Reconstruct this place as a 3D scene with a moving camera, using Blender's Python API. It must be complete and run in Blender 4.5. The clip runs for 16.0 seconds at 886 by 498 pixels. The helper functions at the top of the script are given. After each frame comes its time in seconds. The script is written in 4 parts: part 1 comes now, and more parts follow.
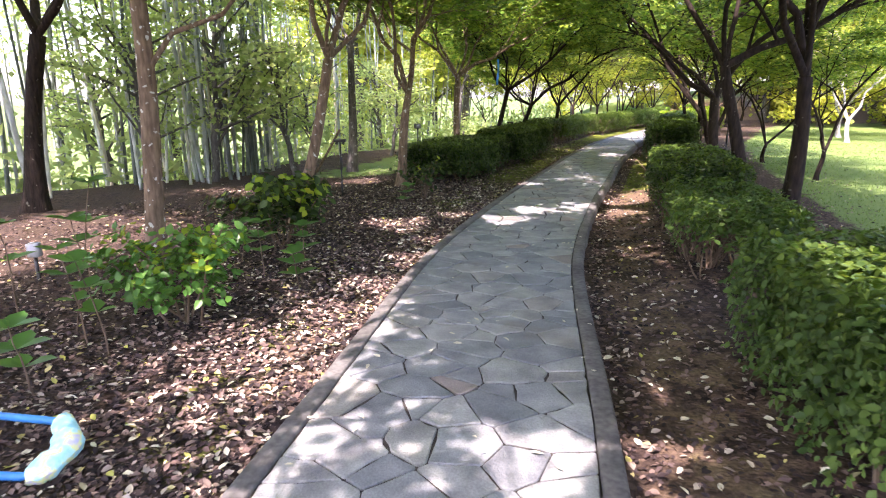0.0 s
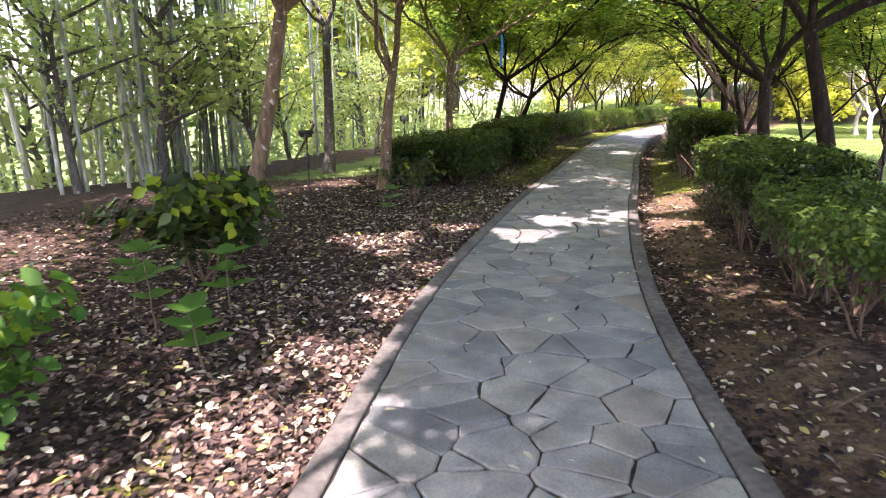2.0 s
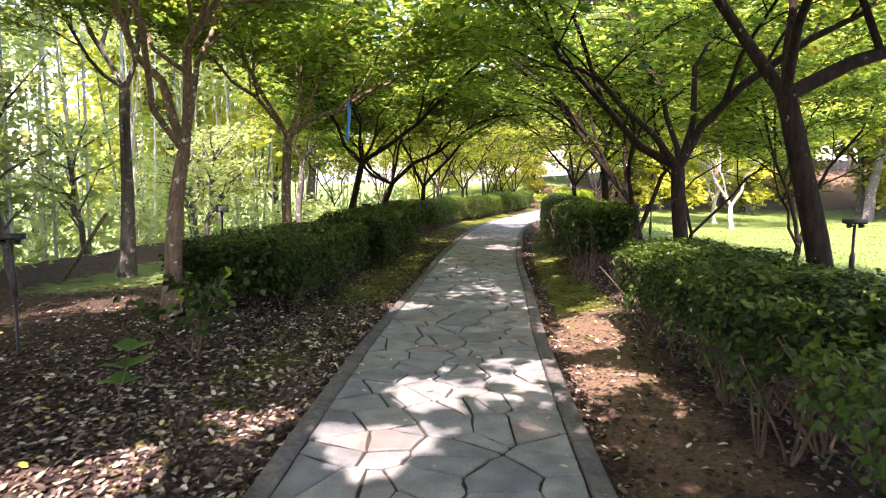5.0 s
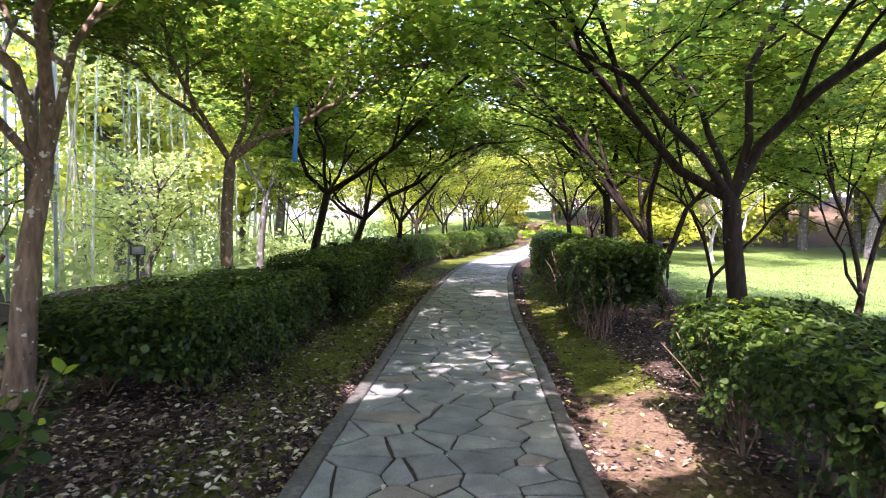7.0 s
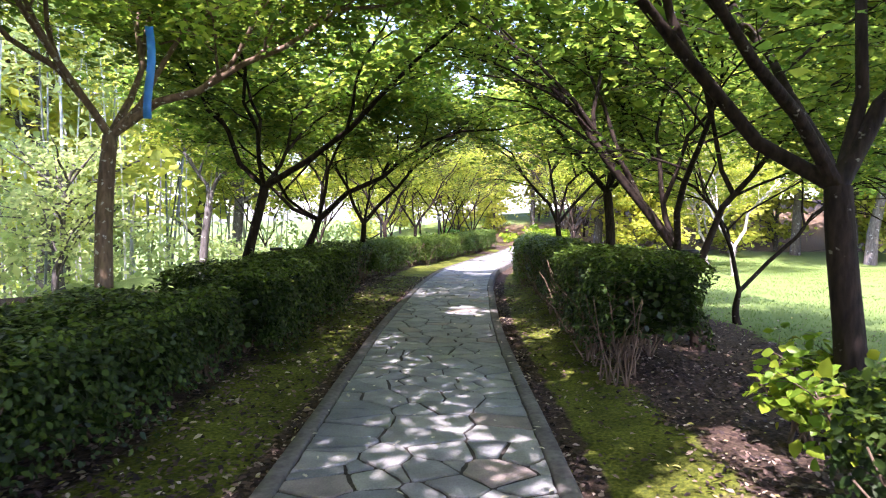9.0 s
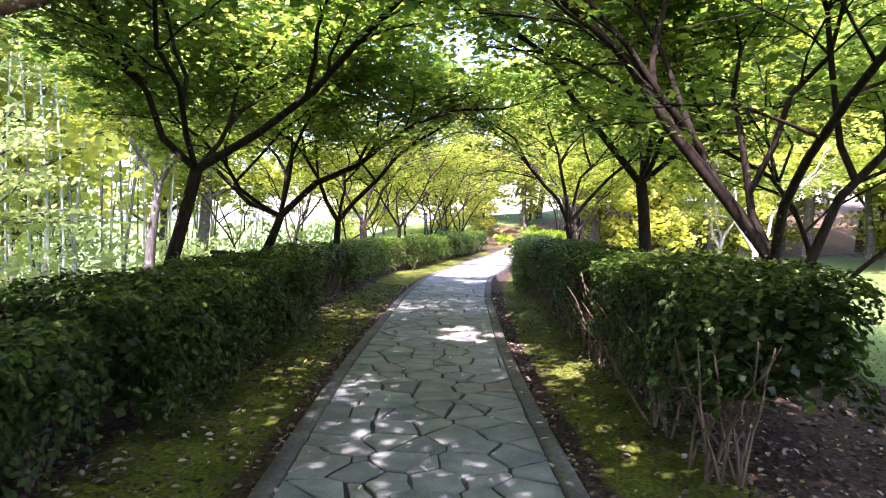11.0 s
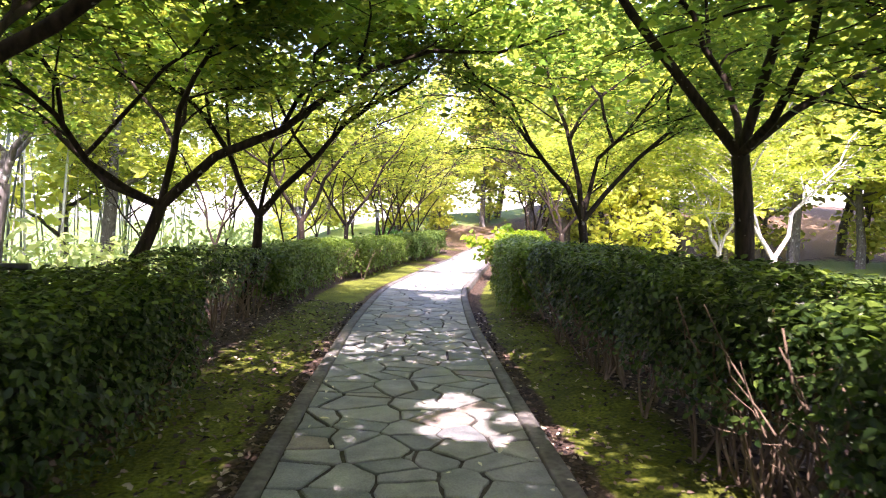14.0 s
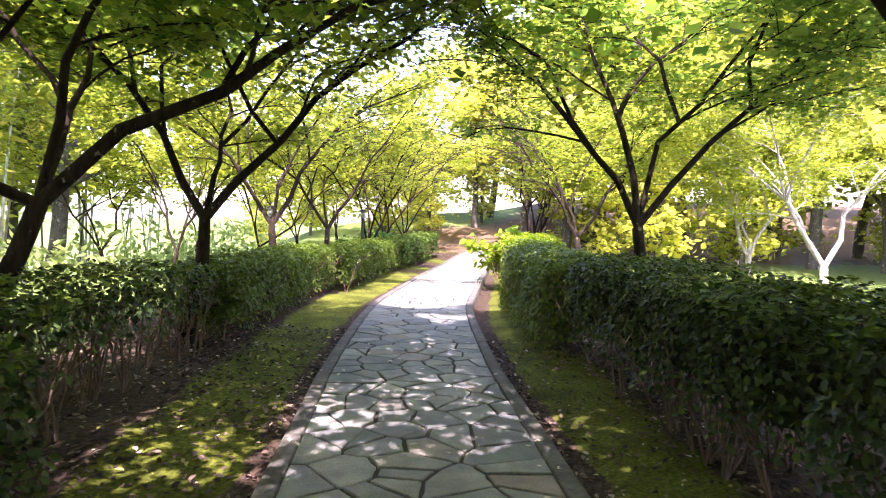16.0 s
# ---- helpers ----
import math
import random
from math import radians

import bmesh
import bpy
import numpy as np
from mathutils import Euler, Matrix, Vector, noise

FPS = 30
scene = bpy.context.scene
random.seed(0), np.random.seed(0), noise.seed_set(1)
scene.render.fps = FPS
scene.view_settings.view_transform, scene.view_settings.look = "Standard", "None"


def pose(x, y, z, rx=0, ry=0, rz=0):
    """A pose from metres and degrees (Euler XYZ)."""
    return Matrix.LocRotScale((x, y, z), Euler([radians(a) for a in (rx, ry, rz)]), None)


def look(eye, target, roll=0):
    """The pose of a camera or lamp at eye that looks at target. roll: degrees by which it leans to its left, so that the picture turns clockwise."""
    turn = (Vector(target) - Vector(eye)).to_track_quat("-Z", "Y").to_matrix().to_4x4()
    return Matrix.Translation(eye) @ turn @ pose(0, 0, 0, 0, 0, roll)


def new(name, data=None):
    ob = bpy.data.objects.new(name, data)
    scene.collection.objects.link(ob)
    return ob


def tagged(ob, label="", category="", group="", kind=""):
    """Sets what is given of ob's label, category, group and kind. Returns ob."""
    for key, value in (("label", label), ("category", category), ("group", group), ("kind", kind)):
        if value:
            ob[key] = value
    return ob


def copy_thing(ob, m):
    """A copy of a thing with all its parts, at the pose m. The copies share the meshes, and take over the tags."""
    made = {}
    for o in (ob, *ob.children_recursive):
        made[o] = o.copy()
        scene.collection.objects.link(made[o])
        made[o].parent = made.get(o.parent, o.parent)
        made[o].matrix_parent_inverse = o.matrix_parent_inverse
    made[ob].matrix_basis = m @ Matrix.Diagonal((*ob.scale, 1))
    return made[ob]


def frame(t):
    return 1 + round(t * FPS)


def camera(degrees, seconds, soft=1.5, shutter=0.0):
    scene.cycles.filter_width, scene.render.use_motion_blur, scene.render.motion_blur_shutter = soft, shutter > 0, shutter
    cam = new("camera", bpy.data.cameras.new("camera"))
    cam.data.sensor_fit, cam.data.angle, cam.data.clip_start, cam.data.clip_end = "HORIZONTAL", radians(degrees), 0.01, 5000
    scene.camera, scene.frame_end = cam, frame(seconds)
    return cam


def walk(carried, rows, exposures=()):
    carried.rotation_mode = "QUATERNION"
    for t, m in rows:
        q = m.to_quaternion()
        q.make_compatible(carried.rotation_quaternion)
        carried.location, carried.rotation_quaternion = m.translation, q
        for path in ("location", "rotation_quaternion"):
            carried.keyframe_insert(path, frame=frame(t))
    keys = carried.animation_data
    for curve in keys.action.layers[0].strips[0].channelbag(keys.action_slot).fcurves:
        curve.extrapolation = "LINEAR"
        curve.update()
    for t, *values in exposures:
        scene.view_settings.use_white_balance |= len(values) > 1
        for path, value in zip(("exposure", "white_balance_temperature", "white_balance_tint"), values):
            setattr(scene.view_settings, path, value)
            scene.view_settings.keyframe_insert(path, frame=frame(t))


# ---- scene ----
cam = camera(70.6, 16.0, soft=1.1, shutter=0.3)
METRES, EYE, TILT, LEAN, TURN = 18.1, 1.5, 0.0, 0.0, 0.0
ROWS = [
    (0.0, 0.0, 0.0, 0.0, -0.14, -13.81, 0.56),
    (0.5, -0.0037, 0.0331, -0.008, -0.31, -13.85, 0.56),
    (1.0, -0.0074, 0.0672, -0.0128, -0.73, -13.89, 0.48),
    (1.5, -0.006, 0.0995, -0.0154, -0.96, -13.8, 0.62),
    (2.0, -0.0065, 0.1297, -0.0175, -1.46, -13.62, 0.54),
    (2.5, -0.0047, 0.1614, -0.02, -2.16, -13.5, 0.53),
    (3.0, -0.0031, 0.1913, -0.0195, -3.39, -12.6, 0.42),
    (3.5, 0.0037, 0.2183, -0.0188, -6.35, -10.79, 0.24),
    (4.0, 0.011, 0.2463, -0.0175, -9.33, -9.49, -0.0),
    (4.5, 0.0185, 0.275, -0.0172, -12.22, -7.84, -0.22),
    (5.0, 0.0259, 0.3032, -0.0163, -13.56, -6.19, -0.31),
    (7.5, 0.0614, 0.4463, -0.0177, -16.01, -2.74, -0.42),
    (8.0, 0.0726, 0.476, -0.0195, -16.62, -2.66, -0.43),
    (8.5, 0.0823, 0.5084, -0.0186, -17.36, -2.74, -0.54),
    (9.0, 0.0931, 0.5381, -0.0196, -17.78, -2.66, -0.57),
    (11.5, 0.136, 0.6934, -0.0232, -19.6, -2.56, -1.14),
    (12.0, 0.144, 0.7248, -0.0229, -20.35, -2.6, -1.18),
    (12.5, 0.1531, 0.7556, -0.0234, -21.9, -2.56, -1.27),
    (13.0, 0.1608, 0.7872, -0.0243, -23.05, -2.52, -1.29),
    (13.5, 0.1699, 0.8177, -0.0262, -23.59, -2.42, -1.38),
    (14.0, 0.1795, 0.849, -0.0267, -23.94, -2.4, -1.42),
    (14.5, 0.1888, 0.8791, -0.0258, -24.27, -2.36, -1.5),
    (15.0, 0.198, 0.9095, -0.0245, -24.6, -2.41, -1.53),
    (15.5, 0.2063, 0.9388, -0.0241, -24.96, -2.42, -1.46),
    (16.0, 0.2171, 0.9663, -0.024, -25.25, -2.42, -1.41),
]
EXPOSURES = [(0.0, 2.9, 6500, 36), (3.0, 2.95, 6800, 38), (5.0, 2.8, 6900, 37), (7.5, 2.8, 6100, 37), (11.5, 3.0, 6000, 40), (13.5, 3.05, 6500, 40), (16.0, 3.0, 6500, 40)]
walk(cam, [(t, pose(0, 0, EYE, TILT, LEAN, TURN) @ pose(METRES * x, METRES * y, METRES * z, 90 + pitch, roll, yaw)) for t, x, y, z, yaw, pitch, roll in ROWS], EXPOSURES)

# ---- world and sun ----
SUN_TO = Vector((-0.30, -0.62, 1.05)).normalized()
world = bpy.data.worlds.new("sky_world")
world.use_nodes = True
scene.world = world
sky = world.node_tree.nodes.new("ShaderNodeTexSky")
sky.sky_type = "NISHITA"
sky.sun_disc = False
sky.sun_elevation = math.asin(SUN_TO.z)
sky.sun_rotation = math.atan2(SUN_TO.x, SUN_TO.y)
sky.air_density, sky.dust_density = 1.0, 2.0
background = world.node_tree.nodes["Background"]
background.inputs["Strength"].default_value = 0.15
world.node_tree.links.new(sky.outputs[0], background.inputs[0])
sun = new("sun", bpy.data.lights.new("sun", "SUN"))
sun.data.energy, sun.data.angle, sun.data.color = 2.9, radians(0.6), (1.0, 0.93, 0.82)
sun.matrix_world = look(SUN_TO * 60, (0, 0, 0))
scene.view_settings.exposure = 0.0


# ---- materials ----
def material(name, rough=0.8):
    m = bpy.data.materials.new(name)
    m.use_nodes = True
    b = m.node_tree.nodes["Principled BSDF"]
    b.inputs["Roughness"].default_value = rough
    b.inputs["Specular IOR Level"].default_value = 0.18 if rough > 0.6 else 0.4
    return m, m.node_tree.nodes, m.node_tree.links, b


def noise_node(n, l, scale, detail=5.0, coord=None, kind="ShaderNodeTexNoise"):
    t = n.new(kind)
    t.inputs["Scale"].default_value = scale
    if kind == "ShaderNodeTexNoise":
        t.inputs["Detail"].default_value = detail
    if coord is not None:
        l.new(coord, t.inputs["Vector"])
    return t


def ramp(n, l, src, stops):
    r = n.new("ShaderNodeValToRGB")
    while len(r.color_ramp.elements) < len(stops):
        r.color_ramp.elements.new(0.5)
    for e, (p, c) in zip(r.color_ramp.elements, stops):
        e.position, e.color = p, (*c, 1)
    l.new(src, r.inputs[0])
    return r.outputs[0]


def mix(n, l, a, b, fac, how="MIX"):
    x = n.new("ShaderNodeMix")
    x.data_type, x.blend_type = "RGBA", how
    for sock, v in ((x.inputs[0], fac), (x.inputs[6], a), (x.inputs[7], b)):
        if isinstance(v, (int, float)):
            sock.default_value = v
        elif isinstance(v, tuple):
            sock.default_value = (*v, 1)
        else:
            l.new(v, sock)
    return x.outputs[2]


def bump(n, l, height, strength, dist, b):
    p = n.new("ShaderNodeBump")
    p.inputs["Strength"].default_value, p.inputs["Distance"].default_value = strength, dist
    l.new(height, p.inputs["Height"])
    l.new(p.outputs[0], b.inputs["Normal"])


def world_coord(n):
    return n.new("ShaderNodeNewGeometry").outputs["Position"]


def leaf_material(name, colours, glow, rough=0.45, through_part=0.45, patch=0.9):
    """Leaves: each its own green, light passing through the blade."""
    m, n, l, b = material(name, rough)
    g = n.new("ShaderNodeNewGeometry")
    c = ramp(n, l, g.outputs["Random Per Island"], [(i / max(1, len(colours) - 1), k) for i, k in enumerate(colours)])
    big = noise_node(n, l, patch, 2.0, g.outputs["Position"])
    shade = ramp(n, l, big.outputs[0], [(0.3, (0.65, 0.7, 0.6)), (0.7, (1.25, 1.2, 1.1))])
    c = mix(n, l, c, shade, 1.0, "MULTIPLY")
    l.new(c, b.inputs["Base Color"])
    b.inputs["Specular IOR Level"].default_value = 0.26
    tr = n.new("ShaderNodeBsdfTranslucent")
    l.new(mix(n, l, c, glow, 1.0, "MULTIPLY"), tr.inputs[0])
    ms = n.new("ShaderNodeMixShader")
    ms.inputs[0].default_value = through_part
    l.new(b.outputs[0], ms.inputs[1])
    l.new(tr.outputs[0], ms.inputs[2])
    l.new(ms.outputs[0], n["Material Output"].inputs[0])
    return m


def bark_material(name, dark, light, lichen, amount, spots=9.0):
    m, n, l, b = material(name, 0.9)
    p = world_coord(n)
    mp = n.new("ShaderNodeMapping")
    mp.inputs["Scale"].default_value = (9, 9, 2.2)
    l.new(p, mp.inputs[0])
    a = noise_node(n, l, 3.0, 8, mp.outputs[0])
    c = ramp(n, l, a.outputs[0], [(0.3, dark), (0.7, light)])
    s = noise_node(n, l, spots, 3, p)
    k = ramp(n, l, s.outputs[0], [(amount, (0, 0, 0)), (amount + 0.04, (1, 1, 1))])
    l.new(mix(n, l, c, lichen, k), b.inputs["Base Color"])
    bump(n, l, a.outputs[0], 0.7, 0.02, b)
    return m


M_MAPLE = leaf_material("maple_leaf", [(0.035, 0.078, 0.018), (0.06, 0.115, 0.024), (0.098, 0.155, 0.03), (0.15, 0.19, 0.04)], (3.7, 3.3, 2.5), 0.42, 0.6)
# sunlit copy of the maple leaf: brighter, yellower colour stands for sun on far trees
M_MAPLE_SUN = leaf_material("maple_leaf_sunlit", [(0.085, 0.135, 0.02), (0.135, 0.182, 0.028), (0.19, 0.215, 0.036)], (3.0, 2.75, 2.1), 0.45, 0.55)
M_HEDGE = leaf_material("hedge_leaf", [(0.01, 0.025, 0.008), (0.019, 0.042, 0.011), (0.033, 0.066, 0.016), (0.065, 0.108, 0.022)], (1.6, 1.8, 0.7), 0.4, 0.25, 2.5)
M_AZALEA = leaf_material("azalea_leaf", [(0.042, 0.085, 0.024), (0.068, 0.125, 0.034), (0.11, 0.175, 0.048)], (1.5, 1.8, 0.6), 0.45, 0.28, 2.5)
# lighter hedge leaves: light from above and sunshine put into the colour
M_HEDGE_LIT = leaf_material("hedge_lit_leaf", [(0.05, 0.095, 0.02), (0.08, 0.135, 0.026), (0.12, 0.18, 0.035)], (1.8, 1.8, 0.8), 0.36, 0.32, 2.5)
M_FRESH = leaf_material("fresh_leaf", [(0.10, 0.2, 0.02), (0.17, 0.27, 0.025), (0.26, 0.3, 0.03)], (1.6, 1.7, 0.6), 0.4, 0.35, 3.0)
M_BROAD = leaf_material("broad_leaf", [(0.045, 0.13, 0.03), (0.06, 0.16, 0.035), (0.09, 0.2, 0.04)], (1.5, 1.8, 0.7), 0.4, 0.3, 3.0)
M_BAMBOO_LEAF = leaf_material("bamboo_leaf", [(0.19, 0.27, 0.11), (0.27, 0.35, 0.15), (0.36, 0.42, 0.2)], (2.1, 2.0, 1.8), 0.5, 0.52)
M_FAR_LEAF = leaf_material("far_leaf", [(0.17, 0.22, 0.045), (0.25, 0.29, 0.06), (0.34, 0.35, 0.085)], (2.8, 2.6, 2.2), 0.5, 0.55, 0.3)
M_GRASS = leaf_material("grass_blade", [(0.08, 0.145, 0.038), (0.115, 0.19, 0.048), (0.165, 0.23, 0.062)], (1.5, 1.6, 1.0), 0.5, 0.35, 0.6)
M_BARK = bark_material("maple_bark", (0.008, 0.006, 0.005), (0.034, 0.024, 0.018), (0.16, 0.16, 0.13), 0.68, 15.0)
M_BARK_LICHEN = bark_material("lichen_bark", (0.085, 0.06, 0.043), (0.23, 0.165, 0.115), (0.5, 0.5, 0.45), 0.63, 17.0)
M_BARK_GREY = bark_material("grey_bark", (0.06, 0.055, 0.055), (0.15, 0.14, 0.135), (0.28, 0.29, 0.28), 0.62)
# pale bark whose whiteness paints in the sun on the trunks
M_BARK_SUNLIT = bark_material("sunlit_pale_bark", (0.2, 0.185, 0.165), (0.42, 0.4, 0.37), (0.55, 0.55, 0.52), 0.6)
M_TWIG = bark_material("twig_bark", (0.075, 0.053, 0.038), (0.19, 0.138, 0.1), (0.28, 0.25, 0.22), 0.7)


def bamboo_material():
    m, n, l, b = material("bamboo_culm", 0.45)
    o = n.new("ShaderNodeObjectInfo")
    c = ramp(n, l, o.outputs["Random"], [(0.0, (0.07, 0.09, 0.075)), (0.3, (0.2, 0.235, 0.22)), (0.65, (0.52, 0.55, 0.52)), (1.0, (0.4, 0.35, 0.24))])
    p = world_coord(n)
    a = noise_node(n, l, 3.0, 4, p)
    c = mix(n, l, c, ramp(n, l, a.outputs[0], [(0.35, (0.55, 0.55, 0.5)), (0.65, (1.15, 1.15, 1.15))]), 1.0, "MULTIPLY")
    l.new(c, b.inputs["Base Color"])
    return m


def stone_material():
    m, n, l, b = material("flagstone", 0.62)
    p = world_coord(n)
    g = n.new("ShaderNodeNewGeometry")
    o = n.new("ShaderNodeObjectInfo")
    add = n.new("ShaderNodeMath")
    add.operation = "ADD"
    l.new(g.outputs["Random Per Island"], add.inputs[0])
    l.new(o.outputs["Random"], add.inputs[1])
    fr = n.new("ShaderNodeMath")
    fr.operation = "FRACT"
    l.new(add.outputs[0], fr.inputs[0])
    c = ramp(n, l, fr.outputs[0], [(0.0, (0.165, 0.18, 0.19)), (0.4, (0.22, 0.234, 0.238)), (0.75, (0.27, 0.28, 0.274)), (0.93, (0.235, 0.245, 0.232)), (1.0, (0.25, 0.21, 0.19))])
    a = noise_node(n, l, 5.0, 6, p)
    c = mix(n, l, c, ramp(n, l, a.outputs[0], [(0.3, (0.6, 0.6, 0.63)), (0.7, (1.28, 1.28, 1.24))]), 1.0, "MULTIPLY")
    f = noise_node(n, l, 90.0, 4, p)
    c = mix(n, l, c, ramp(n, l, f.outputs[0], [(0.3, (0.8, 0.8, 0.8)), (0.7, (1.15, 1.15, 1.15))]), 1.0, "MULTIPLY")
    d = noise_node(n, l, 1.3, 5, p)
    c = mix(n, l, c, (0.17, 0.14, 0.11), ramp(n, l, d.outputs[0], [(0.6, (0, 0, 0)), (0.75, (0.6, 0.6, 0.6))]))
    l.new(c, b.inputs["Base Color"])
    r = ramp(n, l, a.outputs[0], [(0.3, (0.5, 0.5, 0.5)), (0.7, (0.72, 0.72, 0.72))])
    l.new(r, b.inputs["Roughness"])
    bump(n, l, mix(n, l, a.outputs[0], f.outputs[0], 0.35), 0.7, 0.02, b)
    return m


def plain_noise(name, a, c, scale, rough, strength=0.4, dist=0.01, metal=0.0):
    m, n, l, b = material(name, rough)
    p = world_coord(n)
    t = noise_node(n, l, scale, 6, p)
    s = noise_node(n, l, scale * 0.13, 3, p)
    col = ramp(n, l, t.outputs[0], [(0.3, a), (0.7, c)])
    col = mix(n, l, col, ramp(n, l, s.outputs[0], [(0.35, (0.7, 0.7, 0.7)), (0.65, (1.15, 1.15, 1.15))]), 1.0, "MULTIPLY")
    l.new(col, b.inputs["Base Color"])
    b.inputs["Metallic"].default_value = metal
    bump(n, l, t.outputs[0], strength, dist, b)
    return m


def ground_material():
    m, n, l, b = material("woodland_ground", 0.95)
    p = world_coord(n)
    a = noise_node(n, l, 2.2, 8, p)
    f = noise_node(n, l, 38.0, 6, p)
    v = noise_node(n, l, 30.0, 0, p, "ShaderNodeTexVoronoi")
    soil = ramp(n, l, f.outputs[0], [(0.3, (0.022, 0.015, 0.011)), (0.7, (0.09, 0.063, 0.045))])
    litter = ramp(n, l, v.outputs["Color"], [(0.15, (0.012, 0.008, 0.008)), (0.5, (0.045, 0.029, 0.025)), (0.8, (0.11, 0.075, 0.056))])
    c = mix(n, l, soil, litter, ramp(n, l, a.outputs[0], [(0.4, (0, 0, 0)), (0.6, (1, 1, 1))]))
    moss = ramp(n, l, f.outputs[0], [(0.3, (0.036, 0.052, 0.008)), (0.55, (0.1, 0.124, 0.017)), (0.75, (0.175, 0.19, 0.028))])
    moss = mix(n, l, moss, ramp(n, l, a.outputs[0], [(0.35, (0.6, 0.58, 0.55)), (0.65, (1.25, 1.2, 1.1))]), 1.0, "MULTIPLY")
    grass = ramp(n, l, f.outputs[0], [(0.3, (0.08, 0.135, 0.036)), (0.7, (0.15, 0.21, 0.06))])
    earth = ramp(n, l, f.outputs[0], [(0.3, (0.085, 0.056, 0.038)), (0.7, (0.2, 0.138, 0.092))])
    for name, col, lo, hi in (("moss", moss, 0.42, 0.58), ("lawn", grass, 0.42, 0.58), ("earth", earth, 0.4, 0.6)):
        at = n.new("ShaderNodeAttribute")
        at.attribute_name = name
        s = n.new("ShaderNodeMath")
        s.operation = "MULTIPLY_ADD"
        l.new(noise_node(n, l, 3.3, 6, p).outputs[0], s.inputs[0])
        s.inputs[1].default_value = 0.9
        l.new(at.outputs["Fac"], s.inputs[2])
        k = ramp(n, l, s.outputs[0], [(lo + 0.38, (0, 0, 0)), (hi + 0.38, (1, 1, 1))])
        c = mix(n, l, c, col, k)
    l.new(c, b.inputs["Base Color"])
    bump(n, l, f.outputs[0], 0.6, 0.03, b)
    return m


def litter_material():
    m, n, l, b = material("dry_leaf", 0.7)
    g = n.new("ShaderNodeNewGeometry")
    c = ramp(n, l, g.outputs["Random Per Island"], [(0.0, (0.012, 0.009, 0.01)), (0.35, (0.05, 0.035, 0.034)), (0.66, (0.125, 0.085, 0.072)), (0.86, (0.24, 0.175, 0.14)), (0.955, (0.46, 0.4, 0.33)), (0.988, (0.42, 0.36, 0.12)), (1.0, (0.3, 0.34, 0.06))])
    l.new(c, b.inputs["Base Color"])
    return m


M_CULM = bamboo_material()
M_STONE = stone_material()
M_JOINT = plain_noise("mortar_joint", (0.03, 0.028, 0.027), (0.075, 0.067, 0.06), 40, 0.95)
M_KERB = plain_noise("kerb_concrete", (0.085, 0.082, 0.08), (0.16, 0.155, 0.145), 25, 0.85, 0.4, 0.008)
M_GROUND = ground_material()
M_LITTER = litter_material()
M_PALE = plain_noise("pale_dry_leaf", (0.45, 0.42, 0.3), (0.7, 0.66, 0.5), 30, 0.6, 0.1)
M_BLACK = plain_noise("black_metal", (0.012, 0.012, 0.014), (0.03, 0.03, 0.033), 40, 0.45, 0.1, 0.002)
M_GREYPLASTIC = plain_noise("grey_plastic", (0.4, 0.42, 0.45), (0.5, 0.52, 0.55), 20, 0.5, 0.05, 0.002)
M_LENS = plain_noise("lamp_glass", (0.2, 0.22, 0.24), (0.3, 0.32, 0.34), 10, 0.15, 0.02, 0.001)
M_BLUE = plain_noise("blue_plastic", (0.02, 0.2, 0.62), (0.04, 0.3, 0.75), 8, 0.4, 0.05, 0.002)


def cloth_material():
    m, n, l, b = material("patterned_cloth", 0.8)
    v = noise_node(n, l, 16.0, 2, world_coord(n))
    c = ramp(n, l, v.outputs[0], [(0.36, (0.3, 0.7, 0.75)), (0.5, (0.45, 0.8, 0.85)), (0.56, (0.75, 0.8, 0.35)), (0.68, (0.55, 0.55, 0.75))])
    l.new(c, b.inputs["Base Color"])
    return m


M_CLOTH = cloth_material()

# ---- geometry helpers ----
RNG = np.random.default_rng(7)


def raw_mesh(name, v, f, mat, smooth=False):
    v, f = np.asarray(v, np.float32), np.asarray(f, np.int32)
    n, k = f.shape
    me = bpy.data.meshes.new(name)
    me.vertices.add(len(v))
    me.vertices.foreach_set("co", v.ravel())
    me.loops.add(n * k)
    me.loops.foreach_set("vertex_index", f.ravel())
    me.polygons.add(n)
    me.polygons.foreach_set("loop_start", np.arange(0, n * k, k, dtype=np.int32))
    if smooth:
        me.polygons.foreach_set("use_smooth", np.ones(n, dtype=bool))
    me.update(calc_edges=True)
    me.materials.append(mat)
    return me


def piece(name, me, parent=None, label=""):
    ob = new(name, me)
    if parent is not None:
        ob.parent = parent
    return tagged(ob, label)


def thing(name, at, label, category, group="", kind=""):
    """An empty at the foot of a thing that carries its parts."""
    ob = new(name)
    ob.empty_display_size = 0.1
    ob.location = at
    return tagged(ob, label, category, group, kind)


def join(parts):
    """Stack (vertices, faces) pairs into one."""
    vs, fs, k = [], [], 0
    for v, f in parts:
        vs.append(np.asarray(v, float))
        fs.append(np.asarray(f) + k)
        k += len(v)
    return np.concatenate(vs), np.concatenate(fs)


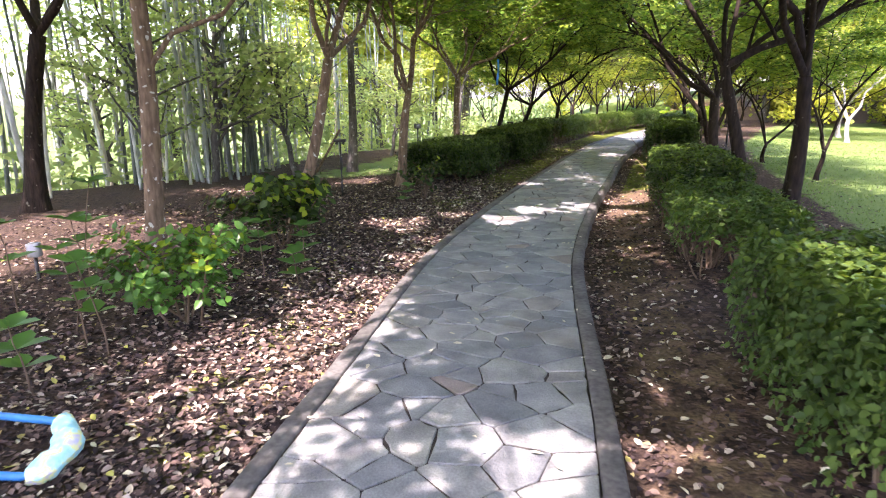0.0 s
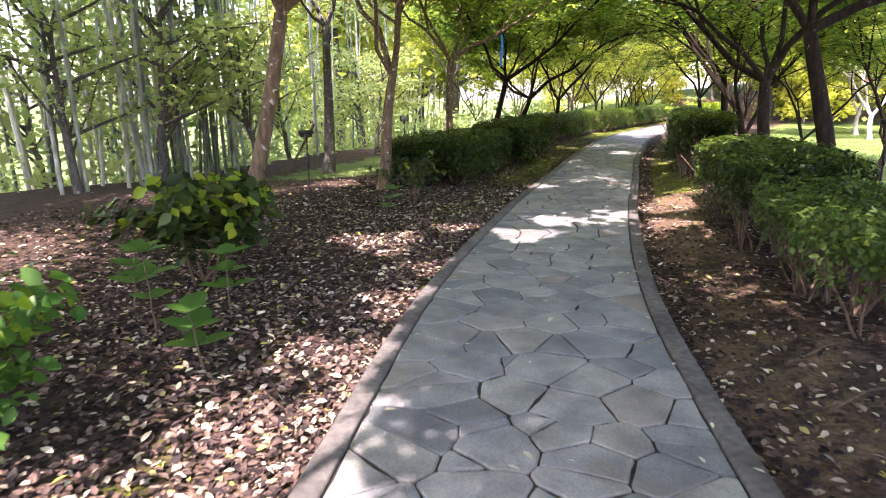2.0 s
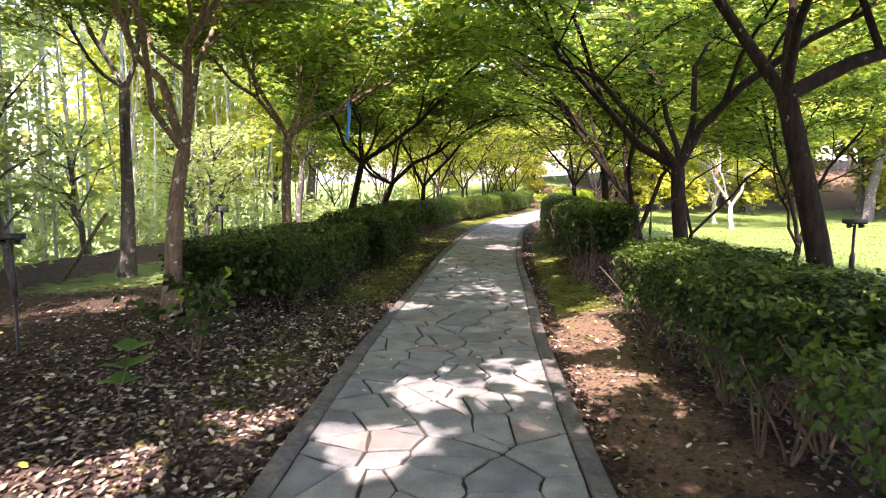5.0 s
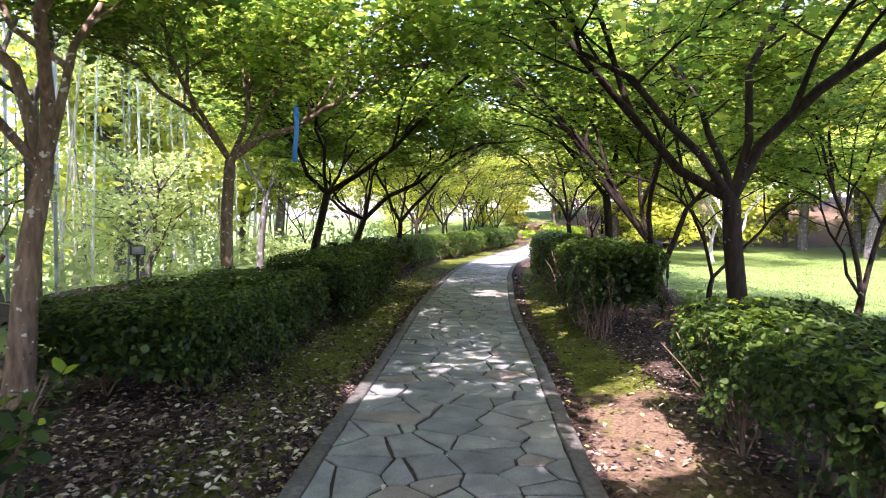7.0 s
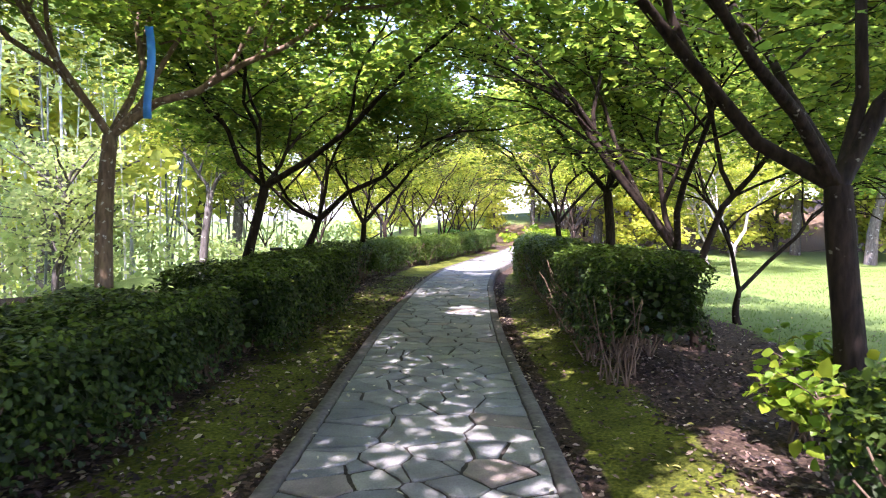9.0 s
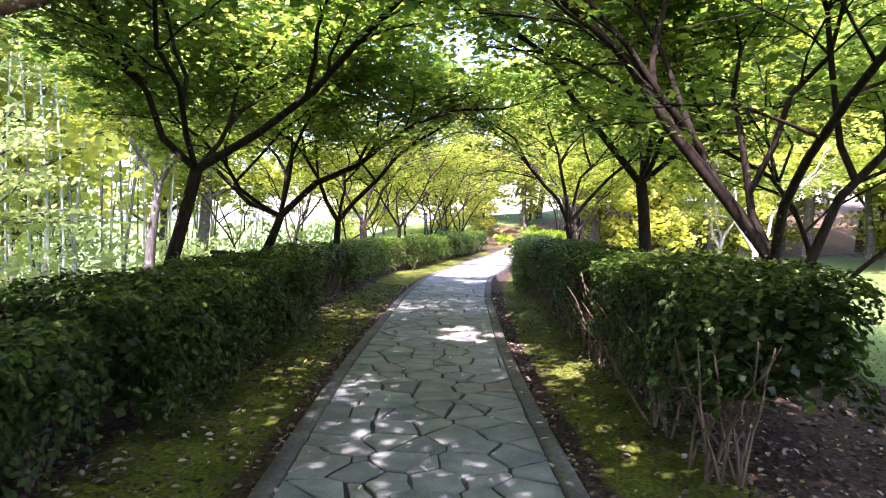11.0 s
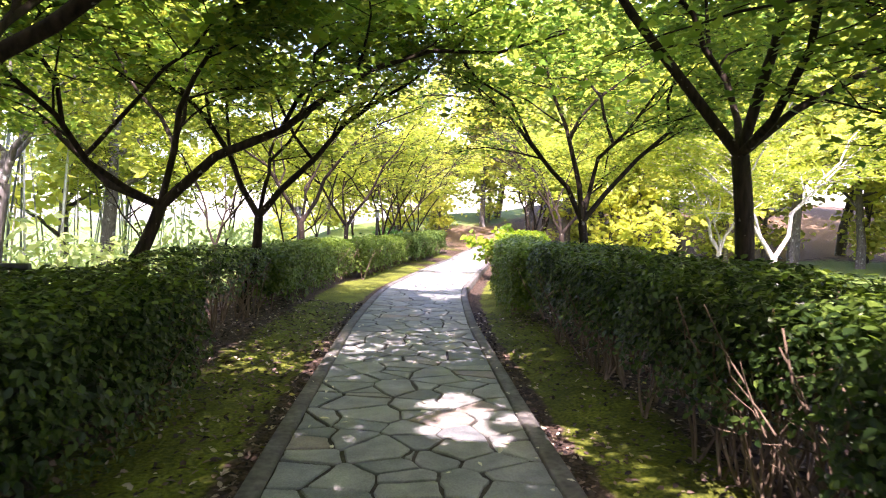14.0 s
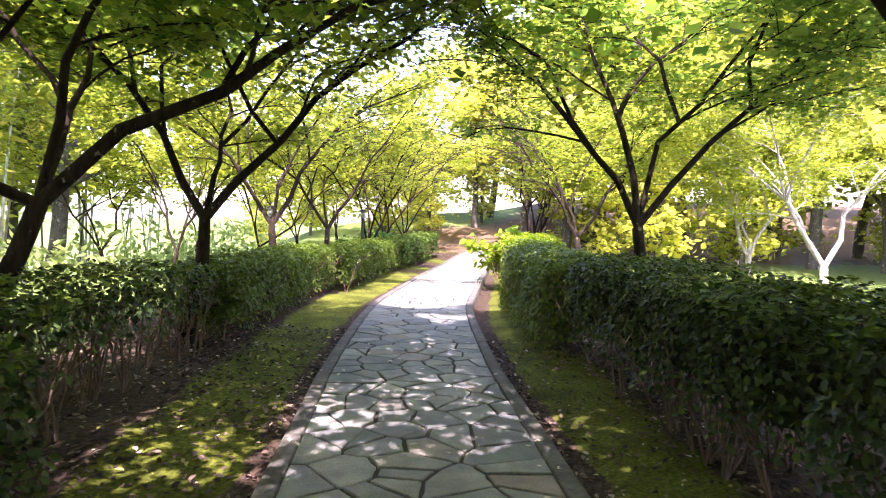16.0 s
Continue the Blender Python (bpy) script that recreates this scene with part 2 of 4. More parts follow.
def tube(points, radii, sides=8, rough=0.0, seed=0):
    """A swept tube with closed ends, all quads."""
    p = np.asarray(points, float)
    r = np.asarray(radii, float) * np.ones(len(p))
    d = np.gradient(p, axis=0)
    d /= np.linalg.norm(d, axis=1)[:, None] + 1e-9
    ref = np.array([0.0, 0.0, 1.0]) if abs(d[0, 2]) < 0.9 else np.array([1.0, 0.0, 0.0])
    u = np.cross(d, ref)
    u /= np.linalg.norm(u, axis=1)[:, None] + 1e-9
    w = np.cross(d, u)
    a = np.linspace(0, 2 * np.pi, sides, endpoint=False)
    rr = r[:, None] * (1 + rough * np.sin(a * 3 + seed + np.linspace(0, 2.5, len(p))[:, None]) + rough * 0.7 * np.sin(a * 2 - seed * 1.7 + np.linspace(0, 6, len(p))[:, None]))
    v = p[:, None] + rr[..., None] * (np.cos(a)[None, :, None] * u[:, None] + np.sin(a)[None, :, None] * w[:, None])
    n = len(p)
    i, j = np.meshgrid(np.arange(n - 1), np.arange(sides), indexing="ij")
    k = (j + 1) % sides
    f = np.stack([i * sides + j, i * sides + k, (i + 1) * sides + k, (i + 1) * sides + j], -1).reshape(-1, 4)
    v = v.reshape(-1, 3)
    caps = []
    for ring in (0, n - 1):
        c = len(v)
        v = np.vstack([v, p[ring]])
        for q in range(0, sides - 1, 2):
            caps.append([c, ring * sides + q, ring * sides + q + 1, ring * sides + (q + 2) % sides])
    return v, np.vstack([f, caps])


def box(cx, cy, cz, sx, sy, sz, bevel=0.006):
    """A box with chamfered top and bottom edges, all quads."""
    hx, hy, hz = sx / 2, sy / 2, sz / 2
    rings = [(hx - bevel, hy - bevel, -hz), (hx, hy, -hz + bevel), (hx, hy, hz - bevel), (hx - bevel, hy - bevel, hz)]
    v = [(cx + a * x, cy + b * y, cz + z) for x, y, z in rings for a, b in ((-1, -1), (1, -1), (1, 1), (-1, 1))]
    f = [[3, 2, 1, 0], [12, 13, 14, 15]]
    for i in range(3):
        for j in range(4):
            k = (j + 1) % 4
            f.append([i * 4 + j, i * 4 + k, i * 4 + 4 + k, i * 4 + 4 + j])
    return np.array(v, float), np.array(f)


LEAF = np.array([(0, 0), (-1, 0.34), (-0.8, 0.68), (0, 1), (0.8, 0.68), (1, 0.34)], float)
LOBED = np.array([(0, 0), (-1, 0.42), (-0.36, 0.52), (0, 1), (0.36, 0.52), (1, 0.42)], float)


KITE = np.array([(0, 0), (-1, 0.45), (0, 1), (1, 0.45)], float)


def leaves(at, up, size, width=0.32, shape=LEAF, fold=0.25, rng=RNG, heading=None):
    """Many leaves: base points, facing directions, lengths. Two quads each."""
    at, n = np.asarray(at, float), len(at)
    up = np.asarray(up, float) * np.ones((n, 3))
    up = up / (np.linalg.norm(up, axis=1)[:, None] + 1e-9)
    d = rng.normal(size=(n, 3)) if heading is None else heading
    d = d - up * np.sum(d * up, 1)[:, None]
    d /= np.linalg.norm(d, axis=1)[:, None] + 1e-9
    s = np.cross(d, up)
    size = np.asarray(size, float) * np.ones(n)
    m = len(shape)
    v = np.empty((n, m, 3))
    for i, (a, b) in enumerate(shape):
        v[:, i] = at + (s * (a * width) + d * b + up * (abs(a) * fold * width - 0.12 * b * b)) * size[:, None]
    f = (np.arange(n)[:, None, None] * m + np.array([[0, 1, 2, 3], [0, 3, 4, 5]] if m == 6 else [[0, 1, 2, 3]])[None]).reshape(-1, 4)
    return v.reshape(-1, 3), f


# ---- plan: the path, its level, and the ground ----
CENTRE = [(-3.2, -9.0), (-1.35, -4.0), (-0.52, 0.0), (0.02, 2.9), (0.66, 6.6), (1.75, 10.43), (2.76, 13.43), (4.2, 17.7), (5.65, 21.5), (6.45, 23.5), (7.81, 26.5), (9.0, 28.6), (12.3, 34.0), (15.6, 39.0), (18.4, 43.0)]
LEVEL = [(-10, 0.02), (0, -0.12), (3, -0.14), (8, -0.22), (12, -0.26), (16, -0.30), (20, -0.31), (36, -0.31), (42, -0.1), (50, 0.5), (60, 1.2)]
HALF = 0.85


def spline(pts, step=0.1):
    p = np.array([(2 * pts[0][0] - pts[1][0], 2 * pts[0][1] - pts[1][1]), *pts, (2 * pts[-1][0] - pts[-2][0], 2 * pts[-1][1] - pts[-2][1])], float)
    out = []
    for i in range(1, len(p) - 2):
        n = max(2, int(np.linalg.norm(p[i + 1] - p[i]) / step))
        t = np.linspace(0, 1, n, endpoint=False)[:, None]
        a, b, c, d = p[i - 1], p[i], p[i + 1], p[i + 2]
        out.append(0.5 * (2 * b + (c - a) * t + (2 * a - 5 * b + 4 * c - d) * t * t + (3 * b - a - 3 * c + d) * t ** 3))
    return np.vstack(out)


PATH = spline(CENTRE)
TANGENT = np.gradient(PATH, axis=0)
TANGENT /= np.linalg.norm(TANGENT, axis=1)[:, None]
SIDE = np.stack([TANGENT[:, 1], -TANGENT[:, 0]], 1)
RUN = np.concatenate([[0], np.cumsum(np.linalg.norm(np.diff(PATH, axis=0), axis=1))])


def level(y):
    return np.interp(y, *zip(*LEVEL))


def on_path(s, u):
    """The plan place at s metres along the path and u metres to its right."""
    s = np.asarray(s, float)
    c = np.stack([np.interp(s, RUN, PATH[:, i]) for i in (0, 1)], -1)
    n = np.stack([np.interp(s, RUN, SIDE[:, i]) for i in (0, 1)], -1)
    return c + n * np.asarray(u, float)[..., None]


def run_at(y):
    return float(np.interp(y, PATH[:, 1], RUN))


def offset(x, y):
    """Signed metres to the right of the path's middle, and the path's level there."""
    q = np.stack([np.ravel(x), np.ravel(y)], 1)
    off, lev = np.empty(len(q)), np.empty(len(q))
    for i in range(0, len(q), 4000):
        d = q[i:i + 4000, None] - PATH[None, ::2]
        k = np.argmin(np.sum(d * d, 2), 1)
        m = np.arange(len(k))
        lat = np.sum(d[m, k] * SIDE[::2][k], 1)
        along = np.sum(d[m, k] * TANGENT[::2][k], 1)
        off[i:i + 4000] = np.sign(lat) * np.hypot(lat, np.maximum(0, np.abs(along) - 0.2))
        lev[i:i + 4000] = level(PATH[::2][k, 1])
    return off.reshape(np.shape(x)), lev.reshape(np.shape(x))


def smooth(a, lo, hi):
    t = np.clip((a - lo) / (hi - lo), 0, 1)
    return t * t * (3 - 2 * t)


def lumps(x, y, w, seed):
    return np.sin(x * w + seed) * np.cos(y * w * 1.13 - seed * 2) * 0.5 + np.sin((x + y) * w * 0.61 + seed * 3) * 0.5


def ground_height(x, y):
    x, y = np.asarray(x, float), np.asarray(y, float)
    off, lev = offset(x, y)
    a = np.abs(off) - HALF
    z = lev - np.where(off > 0, 0.17 - 0.06 * smooth(a, 0.1, 1.0), 0.055)
    out = smooth(a, 0.05, 0.9)
    z = z + out * (0.03 * lumps(x, y, 2.3, 1.0) + 0.018 * lumps(x, y, 6.1, 2.0) + 0.02)
    left = smooth(-off, 2.2, 7.0)
    right = smooth(off, 3.0, 8.0)
    z = z - left * 0.35 * smooth(y, 11, 19) + left * 0.12 * (1 - smooth(y, 6, 12)) - right * 0.12
    z = z + smooth(np.abs(off), 8, 40) * 0.5 * lumps(x, y, 0.13, 3.0)
    z = z - 4.5 * smooth(-off, 9.5, 22) * (0.35 + 0.65 * smooth(y, 8, 20))
    q = 0.86 * y + 0.5 * x
    far = smooth(np.abs(off), 1.0, 5.0)
    z = z + far * 3.4 * smooth(q, 44, 64) * smooth(x, -8, 6)
    z = np.where(a < 0.0, lev - 0.09, z)
    return z


def ground_at(x, y):
    return float(ground_height(np.array([x]), np.array([y]))[0])


def graded(lo, hi, a, b, fine, n_out):
    mid = np.arange(a, b + 1e-6, fine)
    left = a - (a - lo) * (np.linspace(1, 0, n_out, endpoint=False) ** 2.2)
    right = b + (hi - b) * (np.linspace(0, 1, n_out + 1)[1:] ** 2.2)
    return np.concatenate([left, mid, right])


def build_ground():
    xs = graded(-700, 700, -7, 14, 0.15, 34)
    ys = graded(-700, 700, -3, 32, 0.18, 34)
    x, y = np.meshgrid(xs, ys)
    z = ground_height(x, y)
    r, c = x.shape
    v = np.stack([x, y, z], -1).reshape(-1, 3)
    i, j = np.meshgrid(np.arange(r - 1), np.arange(c - 1), indexing="ij")
    f = np.stack([i * c + j, i * c + j + 1, (i + 1) * c + j + 1, (i + 1) * c + j], -1).reshape(-1, 4)
    me = raw_mesh("ground", v, f, M_GROUND, True)
    off, lev = offset(x, y)
    a = np.abs(off) - HALF
    moss = smooth(a, np.where(off > 0, 0.16, 0.05), np.where(off > 0, 0.34, 0.25)) * (1 - smooth(a, 0.75, 1.35)) * (0.36 + 0.40 * smooth(y, 7, 13))
    lawn = smooth(off, 3.9, 5.0) * smooth(y, 2, 6) * (1 - smooth(0.86 * y + 0.5 * x, 40, 47)) * 0.95
    lawn = np.maximum(lawn, smooth(-off, 3.2, 4.5) * (1 - smooth(-off, 6.5, 9.0)) * smooth(y, 14, 18) * (1 - smooth(y, 24, 30)) * 0.7)
    earth = smooth(0.86 * y + 0.5 * x, 42, 46) * (1 - smooth(-off, 3, 6)) * (1 - smooth(off, 24, 30)) * 0.9
    lawn = np.maximum(lawn, smooth(-off, 11, 15))
    lawn = np.maximum(lawn, smooth(-off, 3.4, 5.0) * smooth(y, 25, 29))
    bare = smooth(off, 0.9, 1.0) * (1 - smooth(off, 1.7, 2.4)) * np.where(y < 8, 0.4, 0.52) * smooth(y, 0, 2) * (1 - smooth(y, 12.2, 13.2))
    bare = np.maximum(bare, smooth(-off, 0.86, 0.95) * (1 - smooth(-off, 1.15, 1.6)) * 0.6 * smooth(y, 2, 4) * (1 - smooth(y, 10, 12)))
    earth = np.maximum(earth, bare)
    for name, w in (("moss", moss), ("lawn", lawn), ("earth", earth)):
        at = me.attributes.new(name, "FLOAT", "POINT")
        at.data.foreach_set("value", w.ravel().astype(np.float32))
    tagged(new("ground", me), "woodland soil with leaf litter, moss verges and lawn", "ground", kind="structure")


build_ground()


# ---- paving ----
def ribbon(s, profile, mat, name):
    """A strip along the path: profile is (offset, height over the path's level)."""
    s = np.asarray(s)
    rows = []
    for u, h in profile:
        p = on_path(s, np.full(len(s), u))
        rows.append(np.column_stack([p, level(np.interp(s, RUN, PATH[:, 1])) + h]))
    v = np.stack(rows, 1)
    n, k = v.shape[:2]
    i, j = np.meshgrid(np.arange(n - 1), np.arange(k - 1), indexing="ij")
    f = np.stack([i * k + j, i * k + j + 1, (i + 1) * k + j + 1, (i + 1) * k + j], -1).reshape(-1, 4)
    return raw_mesh(name, v.reshape(-1, 3), f, mat)


S0, S1 = 0.5, RUN[-1] - 1.0
STRIP = HALF - 0.115
steps = np.arange(S0, S1, 0.25)
paving = tagged(new("pavement", ribbon(steps, [(-STRIP, -0.12), (-STRIP, -0.011), (0, -0.010), (STRIP, -0.011), (STRIP, -0.12)], M_JOINT, "pavement")), "crazy paving of grey-blue flagstones with dark joints", "path", kind="structure")
for name, sign in (("kerb_left", -1), ("kerb_right", 1)):
    prof = [(sign * (STRIP + 0.003), -0.13), (sign * (STRIP + 0.003), 0.004), (sign * (STRIP + 0.012), 0.012), (sign * (HALF - 0.014), 0.013), (sign * HALF, 0.0), (sign * (HALF + 0.006), -0.2)]
    if sign < 0:
        prof = prof[::-1]
    tagged(new(name, ribbon(steps, prof, M_KERB, name)), "narrow worn concrete kerb edging the flagstone path", "kerb", kind="structure")


def clip(poly, a, b, c):
    """Keep the part of a polygon where a*x + b*y <= c."""
    out = []
    for i in range(len(poly)):
        p, q = poly[i], poly[(i + 1) % len(poly)]
        dp, dq = a * p[0] + b * p[1] - c, a * q[0] + b * q[1] - c
        if dp <= 0:
            out.append(p)
        if dp * dq < 0:
            t = dp / (dp - dq)
            out.append((p[0] + (q[0] - p[0]) * t, p[1] + (q[1] - p[1]) * t))
    return out


def flagstones():
    rng = np.random.default_rng(21)
    seeds, row, s = [], 0, S0
    while s < S1:
        pitch = rng.uniform(0.14, 0.25)
        count = rng.choice([3, 4, 5, 5])
        edges = np.linspace(-STRIP, STRIP, count + 1)
        for k in range(count):
            seeds.append((s + rng.uniform(-0.125, 0.125), (edges[k] + edges[k + 1]) / 2 + rng.uniform(-0.14, 0.14)))
        s += pitch
    seeds = np.array(seeds)
    weight = rng.uniform(-0.013, 0.013, len(seeds))
    lo, hi = run_at(0.6), run_at(21.0)
    singles, rest = 0, []
    for i, (s, u) in enumerate(seeds):
        poly = [(s - 0.8, -STRIP + 0.006), (s + 0.8, -STRIP + 0.006), (s + 0.8, STRIP - 0.006), (s - 0.8, STRIP - 0.006)]
        d = np.hypot(*(seeds - seeds[i]).T)
        gap = 0.0045 + 0.0048 * float(smooth(np.array(s), run_at(5.0), run_at(12.0)))
        for j in np.argsort(d)[1:22]:
            a, b = seeds[j] - seeds[i]
            w = math.hypot(a, b)
            a, b = a / w, b / w
            m = (seeds[i] + seeds[j]) / 2
            wide = gap * (0.55 + 0.9 * ((min(i, int(j)) * 37 + max(i, int(j)) * 101) % 97) / 97)
            poly = clip(poly, a, b, a * m[0] + b * m[1] + (weight[i] - weight[j]) / (2 * w) - wide)
            if len(poly) < 3:
                break
        if len(poly) < 3:
            continue
        joined = []
        for q in poly:
            if joined and math.dist(joined[-1], q) < 0.02:
                joined[-1] = tuple((np.array(joined[-1]) + np.array(q)) / 2)
            else:
                joined.append(q)
        if len(joined) > 3 and math.dist(joined[0], joined[-1]) < 0.02:
            joined.pop()
        poly, ring = joined, []
        for k in range(len(poly)):
            p, q, r = np.array(poly[k - 1]), np.array(poly[k]), np.array(poly[(k + 1) % len(poly)])
            lp, lr = np.linalg.norm(p - q), np.linalg.norm(r - q)
            cut = min(0.008, 0.25 * lp, 0.25 * lr)
            ring += [q + (p - q) / lp * cut, q + (r - q) / lr * cut * 1.2]
            if lr > 0.12:
                e = (r - q) / lr
                ring.append(q + (r - q) * rng.uniform(0.35, 0.65) + np.array([-e[1], e[0]]) * rng.uniform(-0.004, 0.012))
        if len(ring) < 3:
            continue
        ring = np.array(ring)
        mid = ring.mean(0)
        tilt = rng.normal(0, 0.006, 2)
        lift = rng.uniform(-0.001, 0.004)

        def lay(r2, h):
            p = on_path(r2[:, 0], r2[:, 1])
            z = level(np.interp(r2[:, 0], RUN, PATH[:, 1])) + h + (r2 - mid) @ tilt + lift
            return np.column_stack([p, z])

        n = len(ring)
        inner = mid + (ring - mid) * (1 - 0.007 / max(0.05, np.linalg.norm(ring - mid, axis=1).mean()))
        v = np.vstack([lay(ring, -0.02), lay(ring, -0.005), lay(inner, 0.0)])
        f = [[a * n + k, a * n + (k + 1) % n, (a + 1) * n + (k + 1) % n, (a + 1) * n + k] for a in (0, 1) for k in range(n)]
        f.append([2 * n + k for k in range(n)])
        if lo < s < hi and singles < 300:
            me = bpy.data.meshes.new("flagstone")
            me.from_pydata(v.tolist(), [], f)
            me.materials.append(M_STONE)
            piece("flagstone", me, paving)
            singles += 1
        else:
            rest.append((v, f))
    vs, fs, k = [], [], 0
    for v, f in rest:
        vs += v.tolist()
        fs += [[q + k for q in g] for g in f]
        k += len(v)
    me = bpy.data.meshes.new("flagstones")
    me.from_pydata(vs, [], fs)
    me.materials.append(M_STONE)
    tagged(piece("flagstones", me, paving), "distant flagstones of the path", kind="stuff")


# gaps in the canopy: places on the ground that the sun reaches, with their radius
GAPS = [(0.47, 2.7, 0.34), (0.9, 8.8, 0.4), (1.4, 9.6, 0.33), (2.2, 9.85, 0.32), (2.9, 9.9, 0.36), (-0.65, 4.8, 0.44), (-0.6, 8.6, 0.5),
        (-0.1, 7.6, 0.3), (-1.85, 13.9, 0.5), (0.2, 9.4, 0.33), (3.6, 11.3, 0.7), (4.75, 12.5, 0.8), (1.73, 12.7, 0.31), (5.2, 19.5, 0.24),
        (5.0, 18.95, 0.3), (5.7, 18.9, 0.31), (6.6, 18.0, 0.31), (8.8, 28.0, 1.32), (10.6, 29.2, 1.12), (11.5, 32.0, 1.88), (14.6, 39.0, 2.62),
        (9.0, 29.6, 1.12), (6.9, 17.3, 0.38), (7.8, 25.6, 0.44), (-0.55, 5.7, 0.35), (-0.35, 6.7, 0.35), (-0.95, 4.1, 0.35), (6.3, 16.6, 0.35),
        (6.75, 17.6, 0.5), (7.0, 29.2, 0.9), (9.6, 33.2, 1.0), (1.37, 3.6, 0.2), (1.12, 2.85, 0.27), (2.4, 3.6, 0.4), (6.05, 17.5, 0.45), (5.75, 17.3, 0.3)]


def in_gap(p):
    g = p[:, :2] - (np.array([SUN_TO.x, SUN_TO.y]) / SUN_TO.z)[None] * (p[:, 2:3] + 0.3)
    hit = np.zeros(len(p), bool)
    for x, y, r in GAPS:
        hit |= np.hypot(g[:, 0] - x, (g[:, 1] - y) * 0.9) < r * (1 + 0.25 * np.sin(np.arctan2(g[:, 1] - y, g[:, 0] - x) * 3 + x))
    return hit


# ---- plants ----
def unit(az, el):
    a, e = radians(az), radians(el)
    return np.array([math.cos(a) * math.cos(e), math.sin(a) * math.cos(e), math.sin(e)])


def limb_curve(start, az, el, length, rng, droop=22, segs=7, wob=0.05):
    """A limb that leaves at an angle and flattens outwards."""
    p, pts = np.array(start, float), [np.array(start, float)]
    for i in range(segs):
        az += rng.normal(0, 7)
        e = el - droop * (i / segs) ** 1.3 + rng.normal(0, 5)
        p = p + unit(az, e) * length / segs + rng.normal(0, wob * length / segs, 3)
        pts.append(p.copy())
    return np.array(pts)


def along(pts, t):
    k = t * (len(pts) - 1)
    i = min(int(k), len(pts) - 2)
    return pts[i] + (pts[i + 1] - pts[i]) * (k - i)


def build_tree(name, label, x, y, r, fork, limbs, lean=(0, 0), bark=M_BARK, leaf=M_MAPLE, seed=1, leaf_size=0.085, per_twig=42, secs=8, twigs=6, group="", clear=0.0, bend=0.04, upper=5500):
    """A small broadleaf tree: trunk, main limbs with their branches, layered crown."""
    rng = np.random.default_rng(seed)
    r = r * 0.76
    z0 = ground_at(x, y) - 0.06
    first = rng.uniform(0, 360)
    limbs = [(az, el, ln * 1.12, share * 0.82, h) for az, el, ln, share, h in limbs] + [(first + 97 * k, rng.uniform(45, 78), rng.uniform(2.4, 3.4), 0.3, 9) for k in range(4)]
    ob = thing(name, (x, y, z0), label, "tree", group)
    n = 9
    t = np.linspace(0, 1, n)
    line = np.column_stack([lean[0] * t + bend * np.sin(t * 4 + seed), lean[1] * t + bend * np.cos(t * 3.4 + seed) - bend * math.cos(seed), t * (fork + 0.06)])
    line[:, :2] -= line[0, :2]
    rad = r * (1 - 0.28 * t) * (1 + 0.55 * np.exp(-t * 9))
    piece("trunk", raw_mesh("trunk", *tube(line, rad, 12, 0.07, seed), bark, True), ob)
    at, up, curves = [], [], []
    for k, (az, el, length, share, h) in enumerate(limbs):
        if h == 9:
            start = along(curves[k % len(curves)], rng.uniform(0.2, 0.45))
        else:
            start = along(line, min(1.0, 1.0 + h / fork))
        lc = limb_curve(start, az, el, length, rng, wob=0.16)
        if h != 9:
            curves.append(lc)
        r0 = r * share
        wood = [tube(lc, np.linspace(r0, r0 * 0.22, len(lc)), 8, 0.05, seed + az)]
        tips = []
        for k in range(secs):
            tt = 0.3 + 0.7 * (k + rng.uniform(0.2, 0.8)) / secs
            b = along(lc, min(tt, 0.98))
            sa = az + (1 if k % 2 else -1) * rng.uniform(25, 75)
            sl = length * rng.uniform(0.3, 0.5) * (1.15 - 0.5 * tt)
            sc = limb_curve(b, sa, rng.uniform(12, 48), sl, rng, 25, 5)
            r1 = r0 * (1 - 0.72 * tt) * 0.5
            wood.append(tube(sc, np.linspace(r1, 0.006, len(sc)), 5))
            for m in range(twigs):
                t3 = 0.25 + 0.75 * (m + rng.uniform(0, 1)) / twigs
                c = along(sc, min(t3, 0.98))
                tc = limb_curve(c, sa + (1 if m % 2 else -1) * rng.uniform(20, 80), rng.uniform(-8, 28), rng.uniform(0.35, 0.75), rng, 18, 2)
                wood.append(tube(tc, np.linspace(0.007, 0.003, len(tc)), 3))
                tips.append(tc)
        for m in range(twigs):
            tips.append(limb_curve(along(lc, 0.75 + 0.25 * m / twigs), az + rng.uniform(-60, 60), rng.uniform(0, 40), rng.uniform(0.4, 0.8), rng, 18, 3))
        piece("limb", raw_mesh("limb", *join(wood), bark, True), ob)
        for tc in tips:
            k = per_twig
            w = rng.uniform(0.15, 1.0, k)
            q = np.array([along(tc, min(v, 0.99)) for v in w])
            q += rng.normal(0, 1, (k, 3)) * np.array([0.19, 0.19, 0.06])
            at.append(q)
            up.append(np.column_stack([rng.normal(0, 0.42, (k, 2)), np.ones(k)]))
    at, up = np.vstack(at), np.vstack(up)
    keep = (at[:, 2] > clear) & ~in_gap(at + np.array([x, y, z0]))
    at, up = at[keep], up[keep]
    v, f = leaves(at, up, leaf_size * rng.uniform(0.7, 1.25, len(at)), 0.55, KITE if leaf_size > 0.1 or y > 28 else LOBED, 0.1, rng)
    piece("crown", raw_mesh("crown", v, f, leaf), ob)
    if not upper:
        return ob
    high = at[at[:, 2] > fork + 1.4]
    pick = rng.integers(0, len(high), upper)
    q = high[pick] + rng.normal(0, 1, (upper, 3)) * np.array([0.42, 0.42, 0.14]) + np.array([0, 0, 0.25])
